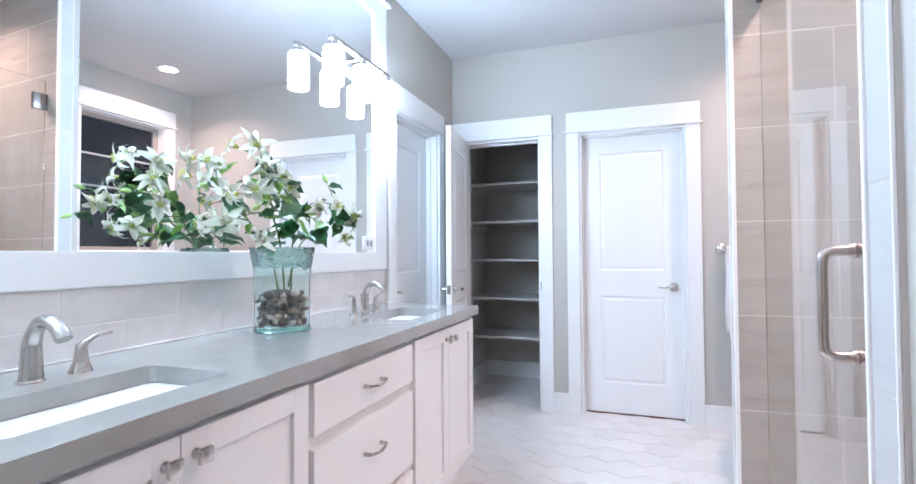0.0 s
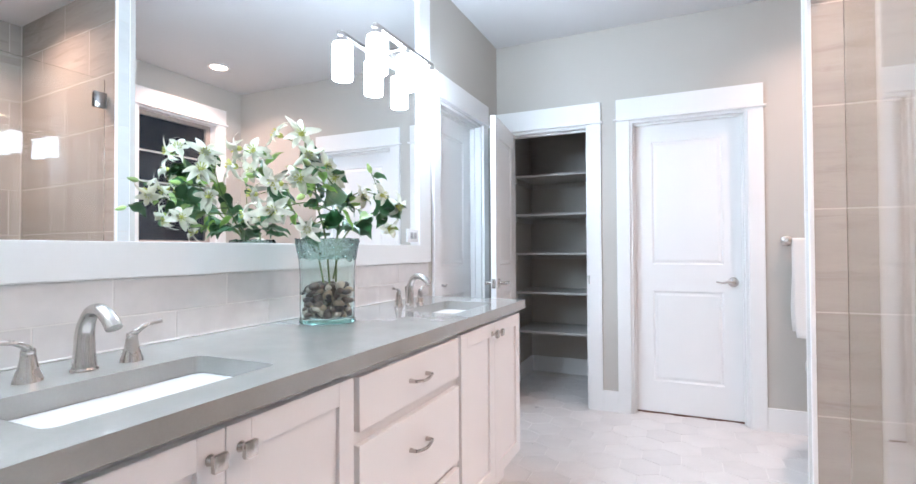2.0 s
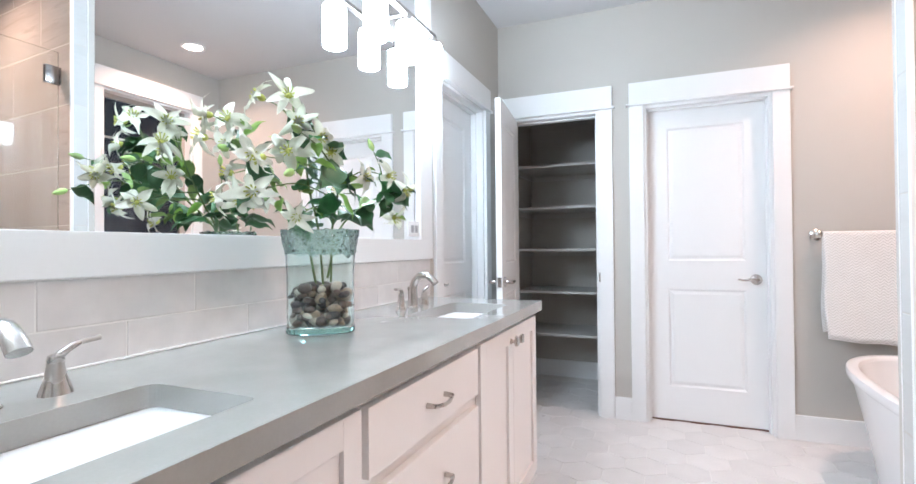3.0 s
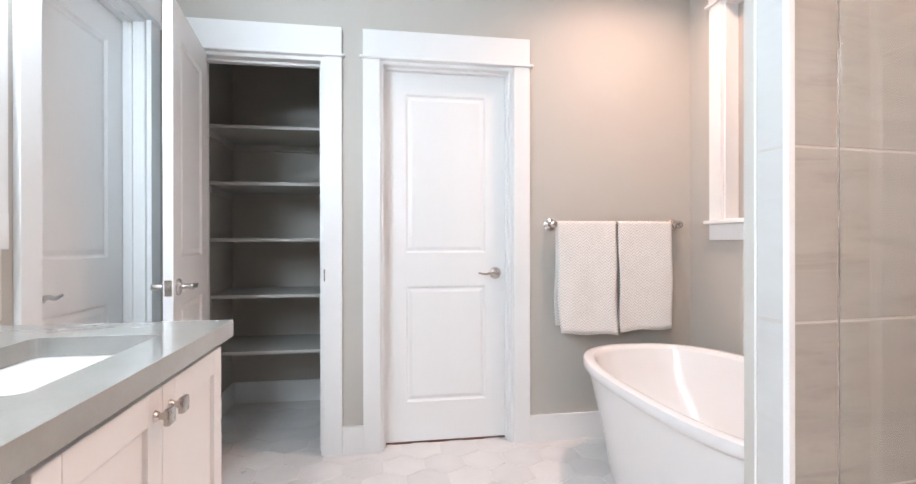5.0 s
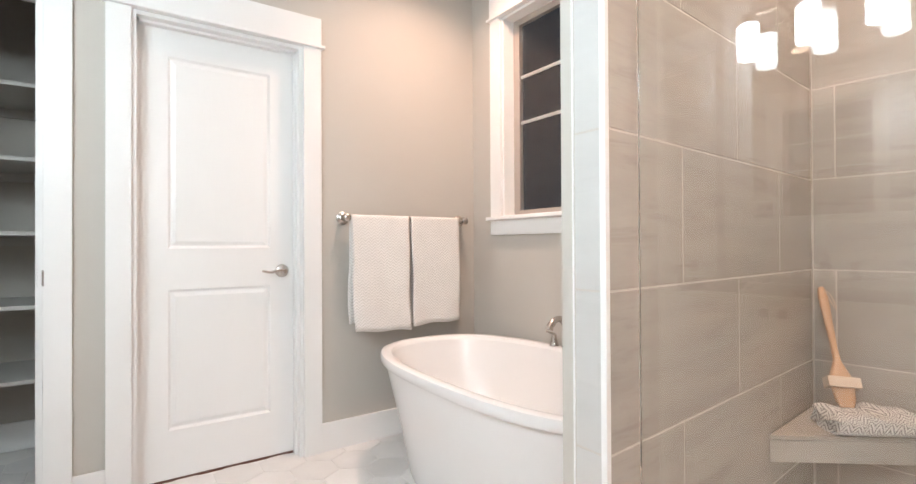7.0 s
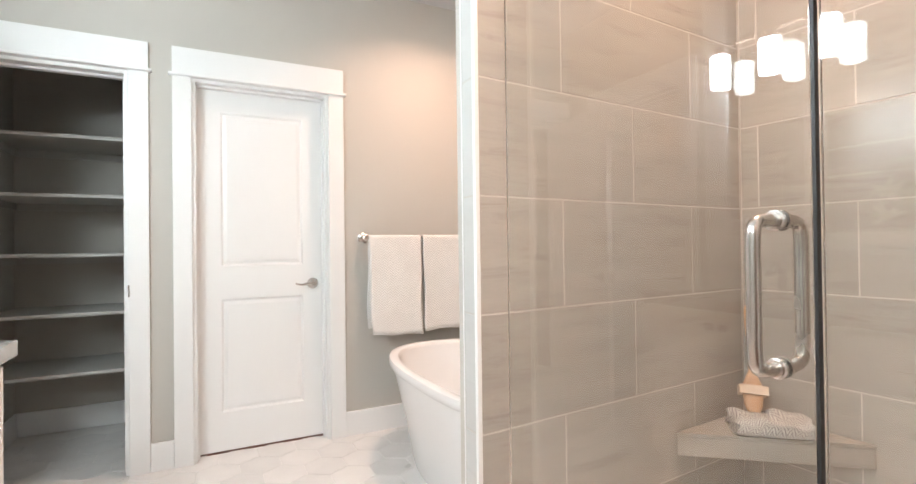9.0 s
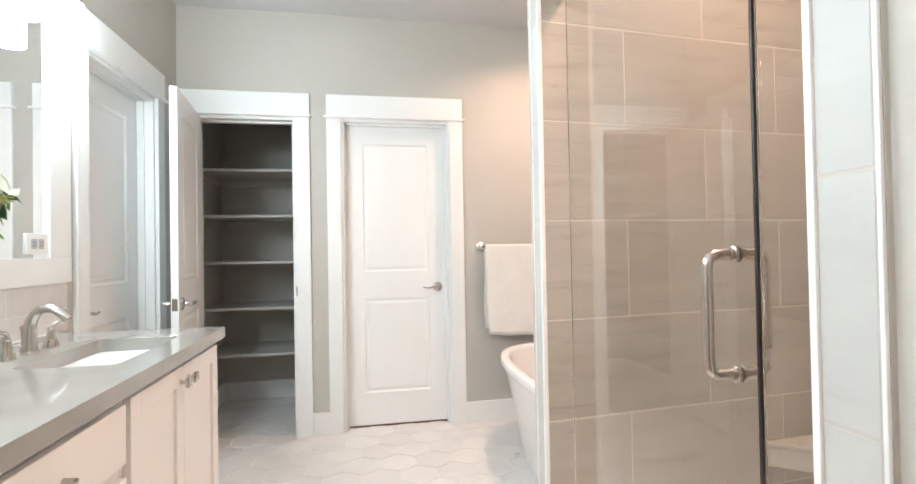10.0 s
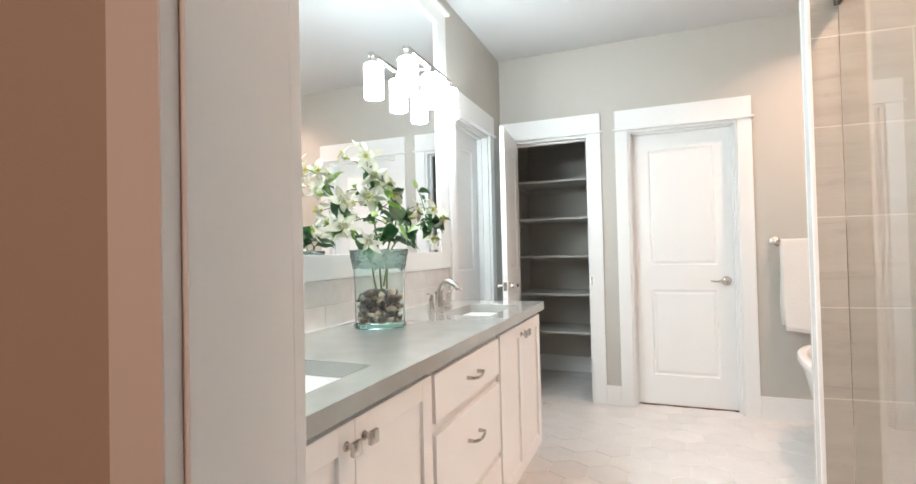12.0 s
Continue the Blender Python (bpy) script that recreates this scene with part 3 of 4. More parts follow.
# ---- vanity lights ----
def vanity_light(y, glow):
    t = thing("vanity_light", pose(WEST + 0.009, y, 2.135), "three-shade chrome vanity light with lit frosted glass cylinders", "wall lamp", "vanity lights")
    part("back_plate", boxes((0, 0.022, -0.075, 0.075, -0.055, 0.055), bevel=0.003), NICKEL, t)
    part("arm", tube(bmesh.new(), [(0.02, 0, 0.0), (0.095, 0, 0.0)], 0.009, 10), NICKEL, t, "", True)
    part("bar", boxes((0.081, 0.107, -0.275, 0.275, -0.008, 0.012), bevel=0.002), NICKEL, t)
    for dy in (-0.25, 0.0, 0.25):
        c = pose(0.094, dy, -0.008)
        s = part("shade", lathe(bmesh.new(), [(0.043, -0.198), (0.046, -0.195), (0.046, -0.045), (0.043, -0.035), (0.02, -0.03)], 32, c), glow, t, "glowing frosted glass shade", True)
        part("holder", lathe(bmesh.new(), [(0.024, -0.032), (0.024, -0.012), (0.018, 0.0), (0.01, 0.001)], 20, c), NICKEL, t, "", True)


vanity_light(0.63, SHADEGLOW2)
vanity_light(2.185, SHADEGLOW)

for x, y, label in ((1.03, 3.12, "lit white recessed downlight over the tub"), (0.98, 1.48, "lit white recessed downlight over the shower")):
    t = thing("recessed_downlight", pose(x, y, CEIL), label, "ceiling light", "recessed downlights")
    part("trim_ring", lathe(bmesh.new(), [(0.068, -0.0005), (0.09, -0.0005), (0.09, -0.006), (0.075, -0.010), (0.068, -0.006)], 32), TRIM, t, "", True)
    part("lens", lathe(bmesh.new(), [(0.066, -0.001), (0.066, -0.006), (0.02, -0.008)], 32), BULB, t, "glowing warm lens", True)

t = thing("outlet_plate", pose(WEST + 0.0092, 2.406, 1.226), "white double outlet plate set in the mirror", "outlet")
part("plate", boxes((0, 0.006, -0.057, 0.057, -0.036, 0.036), bevel=0.003), TRIM, t)
for dy in (-0.019, 0.019):
    k = part("socket", boxes((0.0055, 0.0085, dy - 0.015, dy + 0.015, -0.017, 0.017), bevel=0.002), CHINA, t)
    part("slot", boxes((0.0084, 0.0090, dy - 0.008, dy + 0.001, 0.004, 0.0065), (0.0084, 0.0090, dy - 0.008, dy + 0.001, -0.0065, -0.004), (0.0084, 0.0090, dy + 0.006, dy + 0.010, -0.002, 0.002)), SEAL, k)

# ---- tub ----
t = thing("bathtub", pose(1.03, 2.85, 0), "white oval freestanding acrylic bathtub", "bathtub")
TZ = 0.552


def oval(a, b, z, n=64, e=2.65):
    out = []
    for i in range(n):
        w = 2 * math.pi * i / n
        c, s = math.cos(w), math.sin(w)
        out.append(Vector((a * math.copysign(abs(c) ** (2 / e), c), b * math.copysign(abs(s) ** (2 / e), s), z)))
    return out


def loft(rings, cap0=True, cap1=True):
    bm = bmesh.new()
    vs = [[bm.verts.new(p) for p in r] for r in rings]
    for a, b in zip(vs, vs[1:]):
        for i in range(len(a)):
            j = (i + 1) % len(a)
            bm.faces.new((a[i], a[j], b[j], b[i]))
    if cap0:
        bm.faces.new(vs[0][::-1])
    if cap1:
        bm.faces.new(vs[-1])
    bmesh.ops.recalc_face_normals(bm, faces=bm.faces)
    return bm


WIDE = 0.05
shell = [(0.272, 0.61, 0.0), (0.282, 0.62, 0.03), (0.305, 0.66, 0.2), (0.335, 0.71, 0.36), (0.362, 0.75, 0.495), (0.365, 0.752, 0.512),
         (0.380, 0.772, 0.514), (0.385, 0.78, 0.522), (0.386, 0.781, 0.545), (0.382, 0.777, 0.556), (0.372, 0.767, 0.56), (0.349, 0.742, 0.56),
         (0.338, 0.730, 0.556), (0.330, 0.720, 0.54), (0.305, 0.675, 0.40), (0.27, 0.60, 0.22), (0.235, 0.53, 0.14), (0.18, 0.44, 0.115), (0.05, 0.15, 0.11)]
rings = [oval(a + WIDE, b, z * TZ / 0.56) for a, b, z in shell]
part("skirt", loft(rings[:6], True, False), ACRYLIC, t, "", True)
part("rim", loft(rings[5:14], False, False), ACRYLIC, t, "", True)
part("basin", loft(rings[13:], False, True), ACRYLIC, t, "", True)
part("overflow_cover", lathe(bmesh.new(), [(0.034, 0), (0.034, 0.006), (0.028, 0.011), (0.008, 0.012)], 24, pose(0, -0.655, 0.40, -80)), NICKEL, t, "round nickel overflow cover", True)

# ---- shower ----
structure("shower_curb", boxes((FRONTX + 0.004, FRONTX + 0.09, JAMB_Y + 0.002, SHOWER_Y - 0.004, 0, 0.09), bevel=0.003), EDGETILE, "tiled shower curb", "curb")
GX = 0.484
t = thing("shower_door", pose(GX, 0, 0), "frameless clear glass shower door with a pull handle", "shower door")
g = part("glass", boxes((-0.005, 0.005, 1.1395, 1.878, 0.11, 2.15), bevel=0.001), GLASS, t)
g.visible_shadow = False
part("seal", boxes((-0.0045, 0.0045, 1.1345, 1.139, 0.11, 2.15)), SEAL, t, "dark edge seal")
bm = bmesh.new()
for s in (-1, 1):
    pts = []
    for z0, z1 in ((0.962, 1.166),):
        pts = [(s * 0.006, 1.186, z0), (s * 0.03, 1.186, z0), (s * 0.05, 1.186, z0 + 0.005), (s * 0.057, 1.186, z0 + 0.025), (s * 0.057, 1.186, (z0 + z1) / 2),
               (s * 0.057, 1.186, z1 - 0.025), (s * 0.05, 1.186, z1 - 0.005), (s * 0.03, 1.186, z1), (s * 0.006, 1.186, z1)]
    tube(bm, curve_points(pts, 5), 0.0095, 14)
h = part("pull_handle", bm, NICKEL, t, "brushed nickel D-shaped pull handle", True)
bm = bmesh.new()
for z in (0.962, 1.166):
    for s in (-1, 1):
        tube(bm, [(s * 0.0055, 1.186, z), (s * 0.010, 1.186, z), (s * 0.011, 1.186, z), (s * 0.015, 1.186, z)], [0.015, 0.015, 0.012, 0.012], 16)
part("collar", bm, NICKEL, h, "", True)
for z in (0.31, 2.028):
    bm = boxes((-0.014, -0.0055, 1.815, 1.877, z - 0.045, z + 0.045), (0.0055, 0.014, 1.815, 1.877, z - 0.045, z + 0.045), bevel=0.002)
    box(bm, -0.014, 0.014, 1.8795, 1.886, z - 0.045, z + 0.045, 0.002)
    tube(bm, [(0, 1.878, z - 0.045), (0, 1.878, z + 0.045)], 0.008, 10)
    part("hinge", bm, DARKMETAL, t, "nickel glass hinge", True)
t = thing("shower_screen", pose(GX, 0, 0), "narrow fixed clear glass shower panel", "glass panel")
g = part("glass", boxes((-0.005, 0.005, 0.988, 1.1285, 0.09, 2.15), bevel=0.001), GLASS, t)
g.visible_shadow = False

# corner bench
t = thing("shower_bench", SKEW, "stone-look tiled triangular corner bench in the shower", "bench")


def wedge(z0, z1, back):
    bm = bmesh.new()
    tri = [(DEEP - 0.002, -0.003), (0.811 + back, -0.003), (DEEP - 0.002, -0.412 + back)]
    lo, hi = [bm.verts.new((x, y, z0)) for x, y in tri], [bm.verts.new((x, y, z1)) for x, y in tri]
    bm.faces.new(lo[::-1]), bm.faces.new(hi)
    for i in range(3):
        j = (i + 1) % 3
        bm.faces.new((lo[i], lo[j], hi[j], hi[i]))
    bmesh.ops.recalc_face_normals(bm, faces=bm.faces)
    return bm


part("front_tile", wedge(0.418, 0.4815, 0.003), TILE, t)
part("grout_joint", wedge(0.4817, 0.4845, 0.006), TILEGROUT, t)
part("top_tile", wedge(0.4847, 0.495, 0.0), TILE, t)



def weave(name, colour, line, period, zig, width):
    """White cotton with thin grey zigzag lines and a terry-like relief."""
    m = material(name, colour, 0.9, vary=0.05, scale=14, grain=420, bump=0.5, relief=0.002)
    n, l = m.node_tree.nodes, m.node_tree.links
    b = n["Principled BSDF"]
    co = n.new("ShaderNodeUVMap")
    sep = n.new("ShaderNodeSeparateXYZ")
    l.new(co.outputs[0], sep.inputs[0])

    def op(kind, a, bb, clamp=False):
        q = n.new("ShaderNodeMath")
        q.operation, q.use_clamp = kind, clamp
        for k, v in enumerate((a, bb)):
            if isinstance(v, (int, float)):
                q.inputs[k].default_value = v
            elif v is not None:
                l.new(v, q.inputs[k])
        return q.outputs[0]

    saw = op("PINGPONG", sep.outputs[0], zig)
    row = op("MULTIPLY", op("ADD", saw, sep.outputs[1]), 1 / period)
    near = op("PINGPONG", row, 0.5)
    on = op("LESS_THAN", near, width)
    keep = b.inputs["Base Color"].links[0].from_socket
    mix = n.new("ShaderNodeMix")
    mix.data_type = "RGBA"
    l.new(on, mix.inputs["Factor"])
    l.new(keep, mix.inputs["A"])
    mix.inputs["B"].default_value = (*line, 1)
    l.new(mix.outputs["Result"], b.inputs["Base Color"])
    bp = n.new("ShaderNodeBump")
    bp.inputs["Strength"].default_value, bp.inputs["Distance"].default_value = 0.6, 0.003
    l.new(near, bp.inputs["Height"])
    old = b.inputs["Normal"].links[0].from_socket
    l.new(old, bp.inputs["Normal"])
    l.new(bp.outputs[0], b.inputs["Normal"])
    return m


TOWEL = weave("white herringbone cotton", (0.86, 0.84, 0.81), (0.66, 0.635, 0.605), 0.016, 0.018, 0.17)
TOWEL2 = weave("grey zigzag cotton", (0.58, 0.57, 0.54), (0.25, 0.245, 0.235), 0.014, 0.022, 0.20)

# ---- towel bar and towels ----
BARZ, BARY = 1.194, NORTH - 0.068
t = thing("towel_bar", pose(0, NORTH, BARZ), "brushed nickel towel bar on the wall above the tub", "towel bar")
part("bar", tube(bmesh.new(), [(0.626, -0.068, 0), (1.378, -0.068, 0)], 0.008, 12), NICKEL, t, "", True)
for x in (0.632, 1.372):
    bm = bmesh.new()
    lathe(bm, [(0.034, 0.0005), (0.034, 0.006), (0.027, 0.012), (0.015, 0.018), (0.013, 0.05), (0.019, 0.055), (0.0225, 0.066), (0.020, 0.079), (0.010, 0.087)], 24, pose(x, 0, 0, 90))
    part("post", bm, NICKEL, t, "", True)


def draped(name, x0, x1, zf, zb, phase, label, fold):
    """A towel hung over the bar: front and back fall with soft waves."""
    nx, line = 26, []
    r = 0.0135
    for k in range(15):
        line.append((BARY + 0.012 + 0.006 * (1 - k / 14), zb + (BARZ - zb) * k / 14))
    for k in range(1, 8):
        a = math.pi * k / 8
        line.append((BARY + r * math.cos(a), BARZ + r * math.sin(a)))
    for k in range(19):
        line.append((BARY - r - 0.010 * (k / 18), BARZ - (BARZ - zf) * k / 18))
    bm = bmesh.new()
    uv = bm.loops.layers.uv.new("UVMap")
    rows, run = [], 0
    for j, (y, z) in enumerate(line):
        if j:
            run += math.hypot(y - line[j - 1][0], z - line[j - 1][1])
        row = []
        for i in range(nx + 1):
            u = i / nx
            low = max(0.0, min(1.0, (BARZ - z) / 0.6))
            side = 1 if j > 18 else -1
            dy = -0.006 * low * math.sin(7 * u + phase) * (1 if side > 0 else 0.3) - (0.010 * low if side > 0 else 0)
            dx = low * 0.008 * math.sin(2.2 * z * 6 + phase) + (0.5 - u) * 0.012 * low * (1 if side > 0 else -0.6)
            dz = (0.018 * fold * (0.5 - u) * low if side > 0 else 0) + 0.004 * math.sin(9 * u + 2 * phase) * low
            v = bm.verts.new((x0 + (x1 - x0) * u + dx, y + dy, z + dz))
            row.append((v, (u * (x1 - x0), run)))
        rows.append(row)
    for a, b in zip(rows, rows[1:]):
        for i in range(nx):
            q = (a[i], a[i + 1], b[i + 1], b[i])
            f = bm.faces.new([w[0] for w in q])
            for lp, w in zip(f.loops, q):
                lp[uv].uv = w[1]
    ob = tagged(part(name, bm, TOWEL, None, "", True), label, "towel", "towels on the bar")
    th = ob.modifiers.new("pile", "SOLIDIFY")
    th.thickness, th.offset = 0.007, 0
    return ob


draped("hanging_towel", 0.648, 0.985, 0.598, 0.64, 0.4, "white herringbone towel hung over the bar beside the door", 1.0)
draped("hanging_towel", 0.998, 1.318, 0.612, 0.62, 2.1, "white herringbone towel hung over the bar near the window", -0.4)

# ---- tub faucet ----
t = thing("tub_faucet", pose(1.44, 2.955, TZ), "brushed nickel deck-mounted tub faucet with an arched spout", "faucet")
bm = lathe(bmesh.new(), [(0.027, 0), (0.027, 0.005), (0.021, 0.012)], 20)
pts = curve_points([(0, 0, 0.008), (-0.002, 0, 0.07), (-0.012, 0, 0.125), (-0.05, 0, 0.165), (-0.095, 0, 0.160), (-0.128, 0, 0.130), (-0.135, 0, 0.115)], 6)
tube(bm, pts, [0.0205 - 0.004 * math.sin(math.pi * i / (len(pts) - 1)) for i in range(len(pts))], 16)
part("spout", bm, NICKEL, t, "", True)
bm = lathe(bmesh.new(), [(0.025, 0), (0.024, 0.006), (0.017, 0.03), (0.013, 0.05), (0.013, 0.056), (0.011, 0.068), (0.004, 0.072)], 20, pose(-0.012, 0.078, 0))
h = part("handle_base", bm, NICKEL, t, "", True)
part("lever", tube(bmesh.new(), curve_points([(-0.012, 0.078, 0.062), (-0.03, 0.078, 0.074), (-0.05, 0.078, 0.078), (-0.07, 0.078, 0.086)], 5), 0.006, 10), NICKEL, h, "", True)

t.scale = (0.9, 0.95, 0.86)

# ---- towel and brush on the bench ----
BZ = 0.495


def folded_towel(m):
    bm = bmesh.new()
    uv = bm.loops.layers.uv.new("UVMap")
    n, k = 48, 22
    L, W, H = 0.225, 0.15, 0.058
    rings = []
    for j in range(k + 1):
        v = j / k
        ring = []
        for i in range(n):
            a = 2 * math.pi * i / n
            c, sn = math.cos(a), math.sin(a)
            y = W / 2 * math.copysign(abs(c) ** 0.45, c)
            z = H / 2 * (1 + math.copysign(abs(sn) ** 0.55, sn))
            ends = 1 - 0.10 * abs(2 * v - 1) ** 6
            lift = 1 + 0.10 * math.sin(9 * v + 3 * c) + 0.08 * math.sin(21 * v)
            crease = 0.93 if abs(sn) < 0.25 and c > 0 else 1.0
            ring.append((bm.verts.new((L * (v - 0.5) + 0.006 * math.sin(5 * a), y * ends * crease, z * (0.88 if sn < 0 else lift * ends))), (0.35 * v, 0.4 * i / n)))
        rings.append(ring)
    for a, b in zip(rings, rings[1:]):
        for i in range(n):
            j = (i + 1) % n
            q = (a[i], a[j], b[j], b[i])
            f = bm.faces.new([w[0] for w in q])
            for lp, w in zip(f.loops, q):
                u = w[1]
                lp[uv].uv = (u[0], 0.4 if j == 0 and w in (a[j], b[j]) else u[1])
    for r in (rings[0][::-1], rings[-1]):
        c = bm.verts.new(sum((w[0].co for w in r), Vector()) / n)
        for i in range(n):
            f = bm.faces.new((r[i][0], r[(i + 1) % n][0], c))
            for lp in f.loops:
                lp[uv].uv = (lp.vert.co.y, lp.vert.co.z)
    bmesh.ops.recalc_face_normals(bm, faces=bm.faces)
    low = min(v.co.z for v in bm.verts)
    for v in bm.verts:
        v.co.z = max(v.co.z - low, 0.0)
    return tagged(part("folded_towel", bm, TOWEL2, None, "", True, m=m), "folded white towel with a grey zigzag weave on the bench", "towel")


folded_towel(pose(1.468, 1.805, BZ + 0.0005, 0, 0, -40))

BEECH = material("pale beech wood", (0.50, 0.325, 0.20), 0.45, vary=0.12, scale=5, grain=80, bump=0.08, stretch=(6, 6, 1))
STRAP = material("cream cotton strap", (0.60, 0.50, 0.40), 0.85, vary=0.08, grain=300, bump=0.4)
foot, tip = Vector((1.452, 1.845, BZ + 0.058)), Vector((1.603, 1.962, BZ + 0.405))
length = (tip - foot).length
zax = (tip - foot).normalized()
xax = (Vector((0.72, -0.66, 0.05)) - zax * Vector((0.72, -0.66, 0.05)).dot(zax)).normalized()
yax = zax.cross(xax)
m = Matrix((xax, yax, zax)).transposed().to_4x4()
m.translation = foot
t = thing("bath_brush", m, "long-handled beech bath brush leaning in the shower corner", "brush")
bm = bmesh.new()
prof = [(0.0, 0.022, 0.010), (0.02, 0.034, 0.011), (0.06, 0.040, 0.012), (0.10, 0.036, 0.012), (0.125, 0.022, 0.011), (0.145, 0.013, 0.010), (0.19, 0.011, 0.009),
        (0.26, 0.014, 0.010), (0.33, 0.018, 0.011), (0.375, 0.017, 0.010), (0.392, 0.012, 0.008), (0.396, 0.006, 0.005)]
rings = [[Vector((0.82 * w * math.cos(2 * math.pi * i / 20), d * math.sin(2 * math.pi * i / 20), z * length / 0.396)) for i in range(20)] for z, w, d in prof]
part("paddle", loft(rings), BEECH, t, "", True)
part("strap", boxes((-0.042, 0.042, -0.019, -0.0135, 0.058, 0.09), (-0.042, 0.042, 0.0135, 0.017, 0.058, 0.09), (-0.045, -0.0415, -0.019, 0.017, 0.058, 0.09), (0.0415, 0.045, -0.019, 0.017, 0.058, 0.09), bevel=0.001), STRAP, t, "cream cloth hand strap")
part("cord", tube(bmesh.new(), curve_points([(0.0, -0.011, 0.95 * length), (0.010, -0.016, 0.94 * length), (0.022, -0.014, 0.87 * length), (0.026, -0.012, 0.80 * length), (0.019, -0.013, 0.82 * length), (0.006, -0.012, 0.94 * length)], 6), 0.0016, 6), STRAP, t, "looped cord")

# ---- vase ----
VX, VY = -1.092, 1.492
VASEGLASS = glassy("aqua-tinted vase glass", (0.90, 0.98, 0.967), 0.0, 1.45)
RIMGLASS = glassy("crackled aqua glass", (0.80, 0.955, 0.93), 0.02, 1.45)
n = RIMGLASS.node_tree
vor = n.nodes.new("ShaderNodeTexVoronoi")
vor.inputs["Scale"].default_value = 70
bp = n.nodes.new("ShaderNodeBump")
bp.inputs["Strength"].default_value, bp.inputs["Distance"].default_value = 0.5, 0.003
n.links.new(vor.outputs["Distance"], bp.inputs["Height"])
n.links.new(bp.outputs[0], n.nodes["Principled BSDF"].inputs["Normal"])
vase = thing("glass_vase", pose(VX, VY, TOPZ + 0.0005, 0, 0, -54), "clear aqua-rimmed glass vase half filled with pebbles", "vase")
HV = 0.292


def ovalring(a, b, z, n=40):
    return oval(a, b, z, n, 3.0)


wall = [(0.060, 0.088, 0.0), (0.064, 0.092, 0.006), (0.066, 0.094, 0.05), (0.066, 0.094, 0.16), (0.069, 0.098, 0.235)]
inner = [(a - 0.004, b - 0.004, z) for a, b, z in wall[::-1]][:-2] + [(0.059, 0.087, 0.022), (0.03, 0.05, 0.017)]
b_ = part("body", loft([ovalring(*w) for w in wall] + [ovalring(*w) for w in inner]), VASEGLASS, vase, "", True)
b_.visible_shadow = False
prof = [(0.0695, 0.0985, 0.226), (0.0715, 0.100, 0.238), (0.073, 0.102, 0.250), (0.0745, 0.104, 0.262), (0.076, 0.1055, 0.274), (0.0775, 0.107, 0.284), (0.078, 0.108, HV)]
rings = []
for inside in (False, True):
    for a, b, z in (prof[::-1] if inside else prof):
        ring = ovalring(a - 0.005 * inside, b - 0.005 * inside, z, 130)
        low = (HV - z) / 0.066
        for p in ring:
            q = Vector((p.x * 95, p.y * 95, z * 95))
            lump = 0.0022 * noise.noise(q) + 0.0013 * noise.noise(q * 2.3)
            out = Vector((p.x, p.y, 0)).normalized()
            p += out * (lump + 0.0012 * (not inside) * (1 - low))
            p.z += 0.005 * noise.noise(Vector((p.x * 55, p.y * 55, 3))) * (1 - low) - 0.02 * low * low * abs(noise.noise(Vector((p.x * 50, p.y * 50, 7))))
        rings.append(ring)
bm = loft(rings, False, False)
rng = random.Random(9)
for _ in range(170):
    a, u = rng.uniform(0, 2 * math.pi), rng.random() ** 1.6
    z = HV - 0.004 - 0.062 * u
    ring = oval(0.0775 - 0.009 * u, 0.1075 - 0.0095 * u, z, 200, 3.0)
    r = rng.uniform(0.0022, 0.0052)
    bmesh.ops.create_icosphere(bm, subdivisions=1, radius=r, matrix=Matrix.LocRotScale(ring[int(a / (2 * math.pi) * 199)], Euler([rng.uniform(0, 3) for _ in range(3)]), (1.2, 0.9, 0.7)))
r_ = part("rim", bm, RIMGLASS, vase, "rough textured aqua glass rim", True)
r_.visible_shadow = False

BASEGLASS = glassy("deep aqua glass", (0.40, 0.68, 0.64), 0.02, 1.45)
f_ = part("foot", loft([ovalring(0.0645, 0.0925, 0.0004), ovalring(0.068, 0.096, 0.004), ovalring(0.068, 0.096, 0.012), ovalring(0.0662, 0.0942, 0.0165)], True, False), BASEGLASS, vase, "thick aqua glass foot", True)
f_.visible_shadow = False

# pebbles
rng = random.Random(4)
STONES = material("river pebbles", (0.40, 0.33, 0.26), 0.35, vary=0.3, scale=30, grain=200, bump=0.2)
nt = STONES.node_tree
geo = nt.nodes.new("ShaderNodeNewGeometry")
cr = nt.nodes.new("ShaderNodeValToRGB")
cr.color_ramp.interpolation = "CONSTANT"
for pos, c in ((0.0, (0.10, 0.075, 0.06)), (0.22, (0.36, 0.28, 0.20)), (0.46, (0.17, 0.115, 0.09)), (0.64, (0.50, 0.44, 0.36)), (0.86, (0.05, 0.047, 0.047))):
    e = cr.color_ramp.elements.new(pos) if pos else cr.color_ramp.elements[0]
    e.color = (*c, 1)
cr.color_ramp.elements.remove(cr.color_ramp.elements[-1]) if cr.color_ramp.elements[-1].position == 1.0 else None
nt.links.new(geo.outputs["Random Per Island"], cr.inputs["Fac"])
tn = [x for x in nt.nodes if x.type == "VECT_MATH" and x.operation == "SCALE"][0]
nt.links.new(cr.outputs["Color"], tn.inputs[0])
bm = bmesh.new()
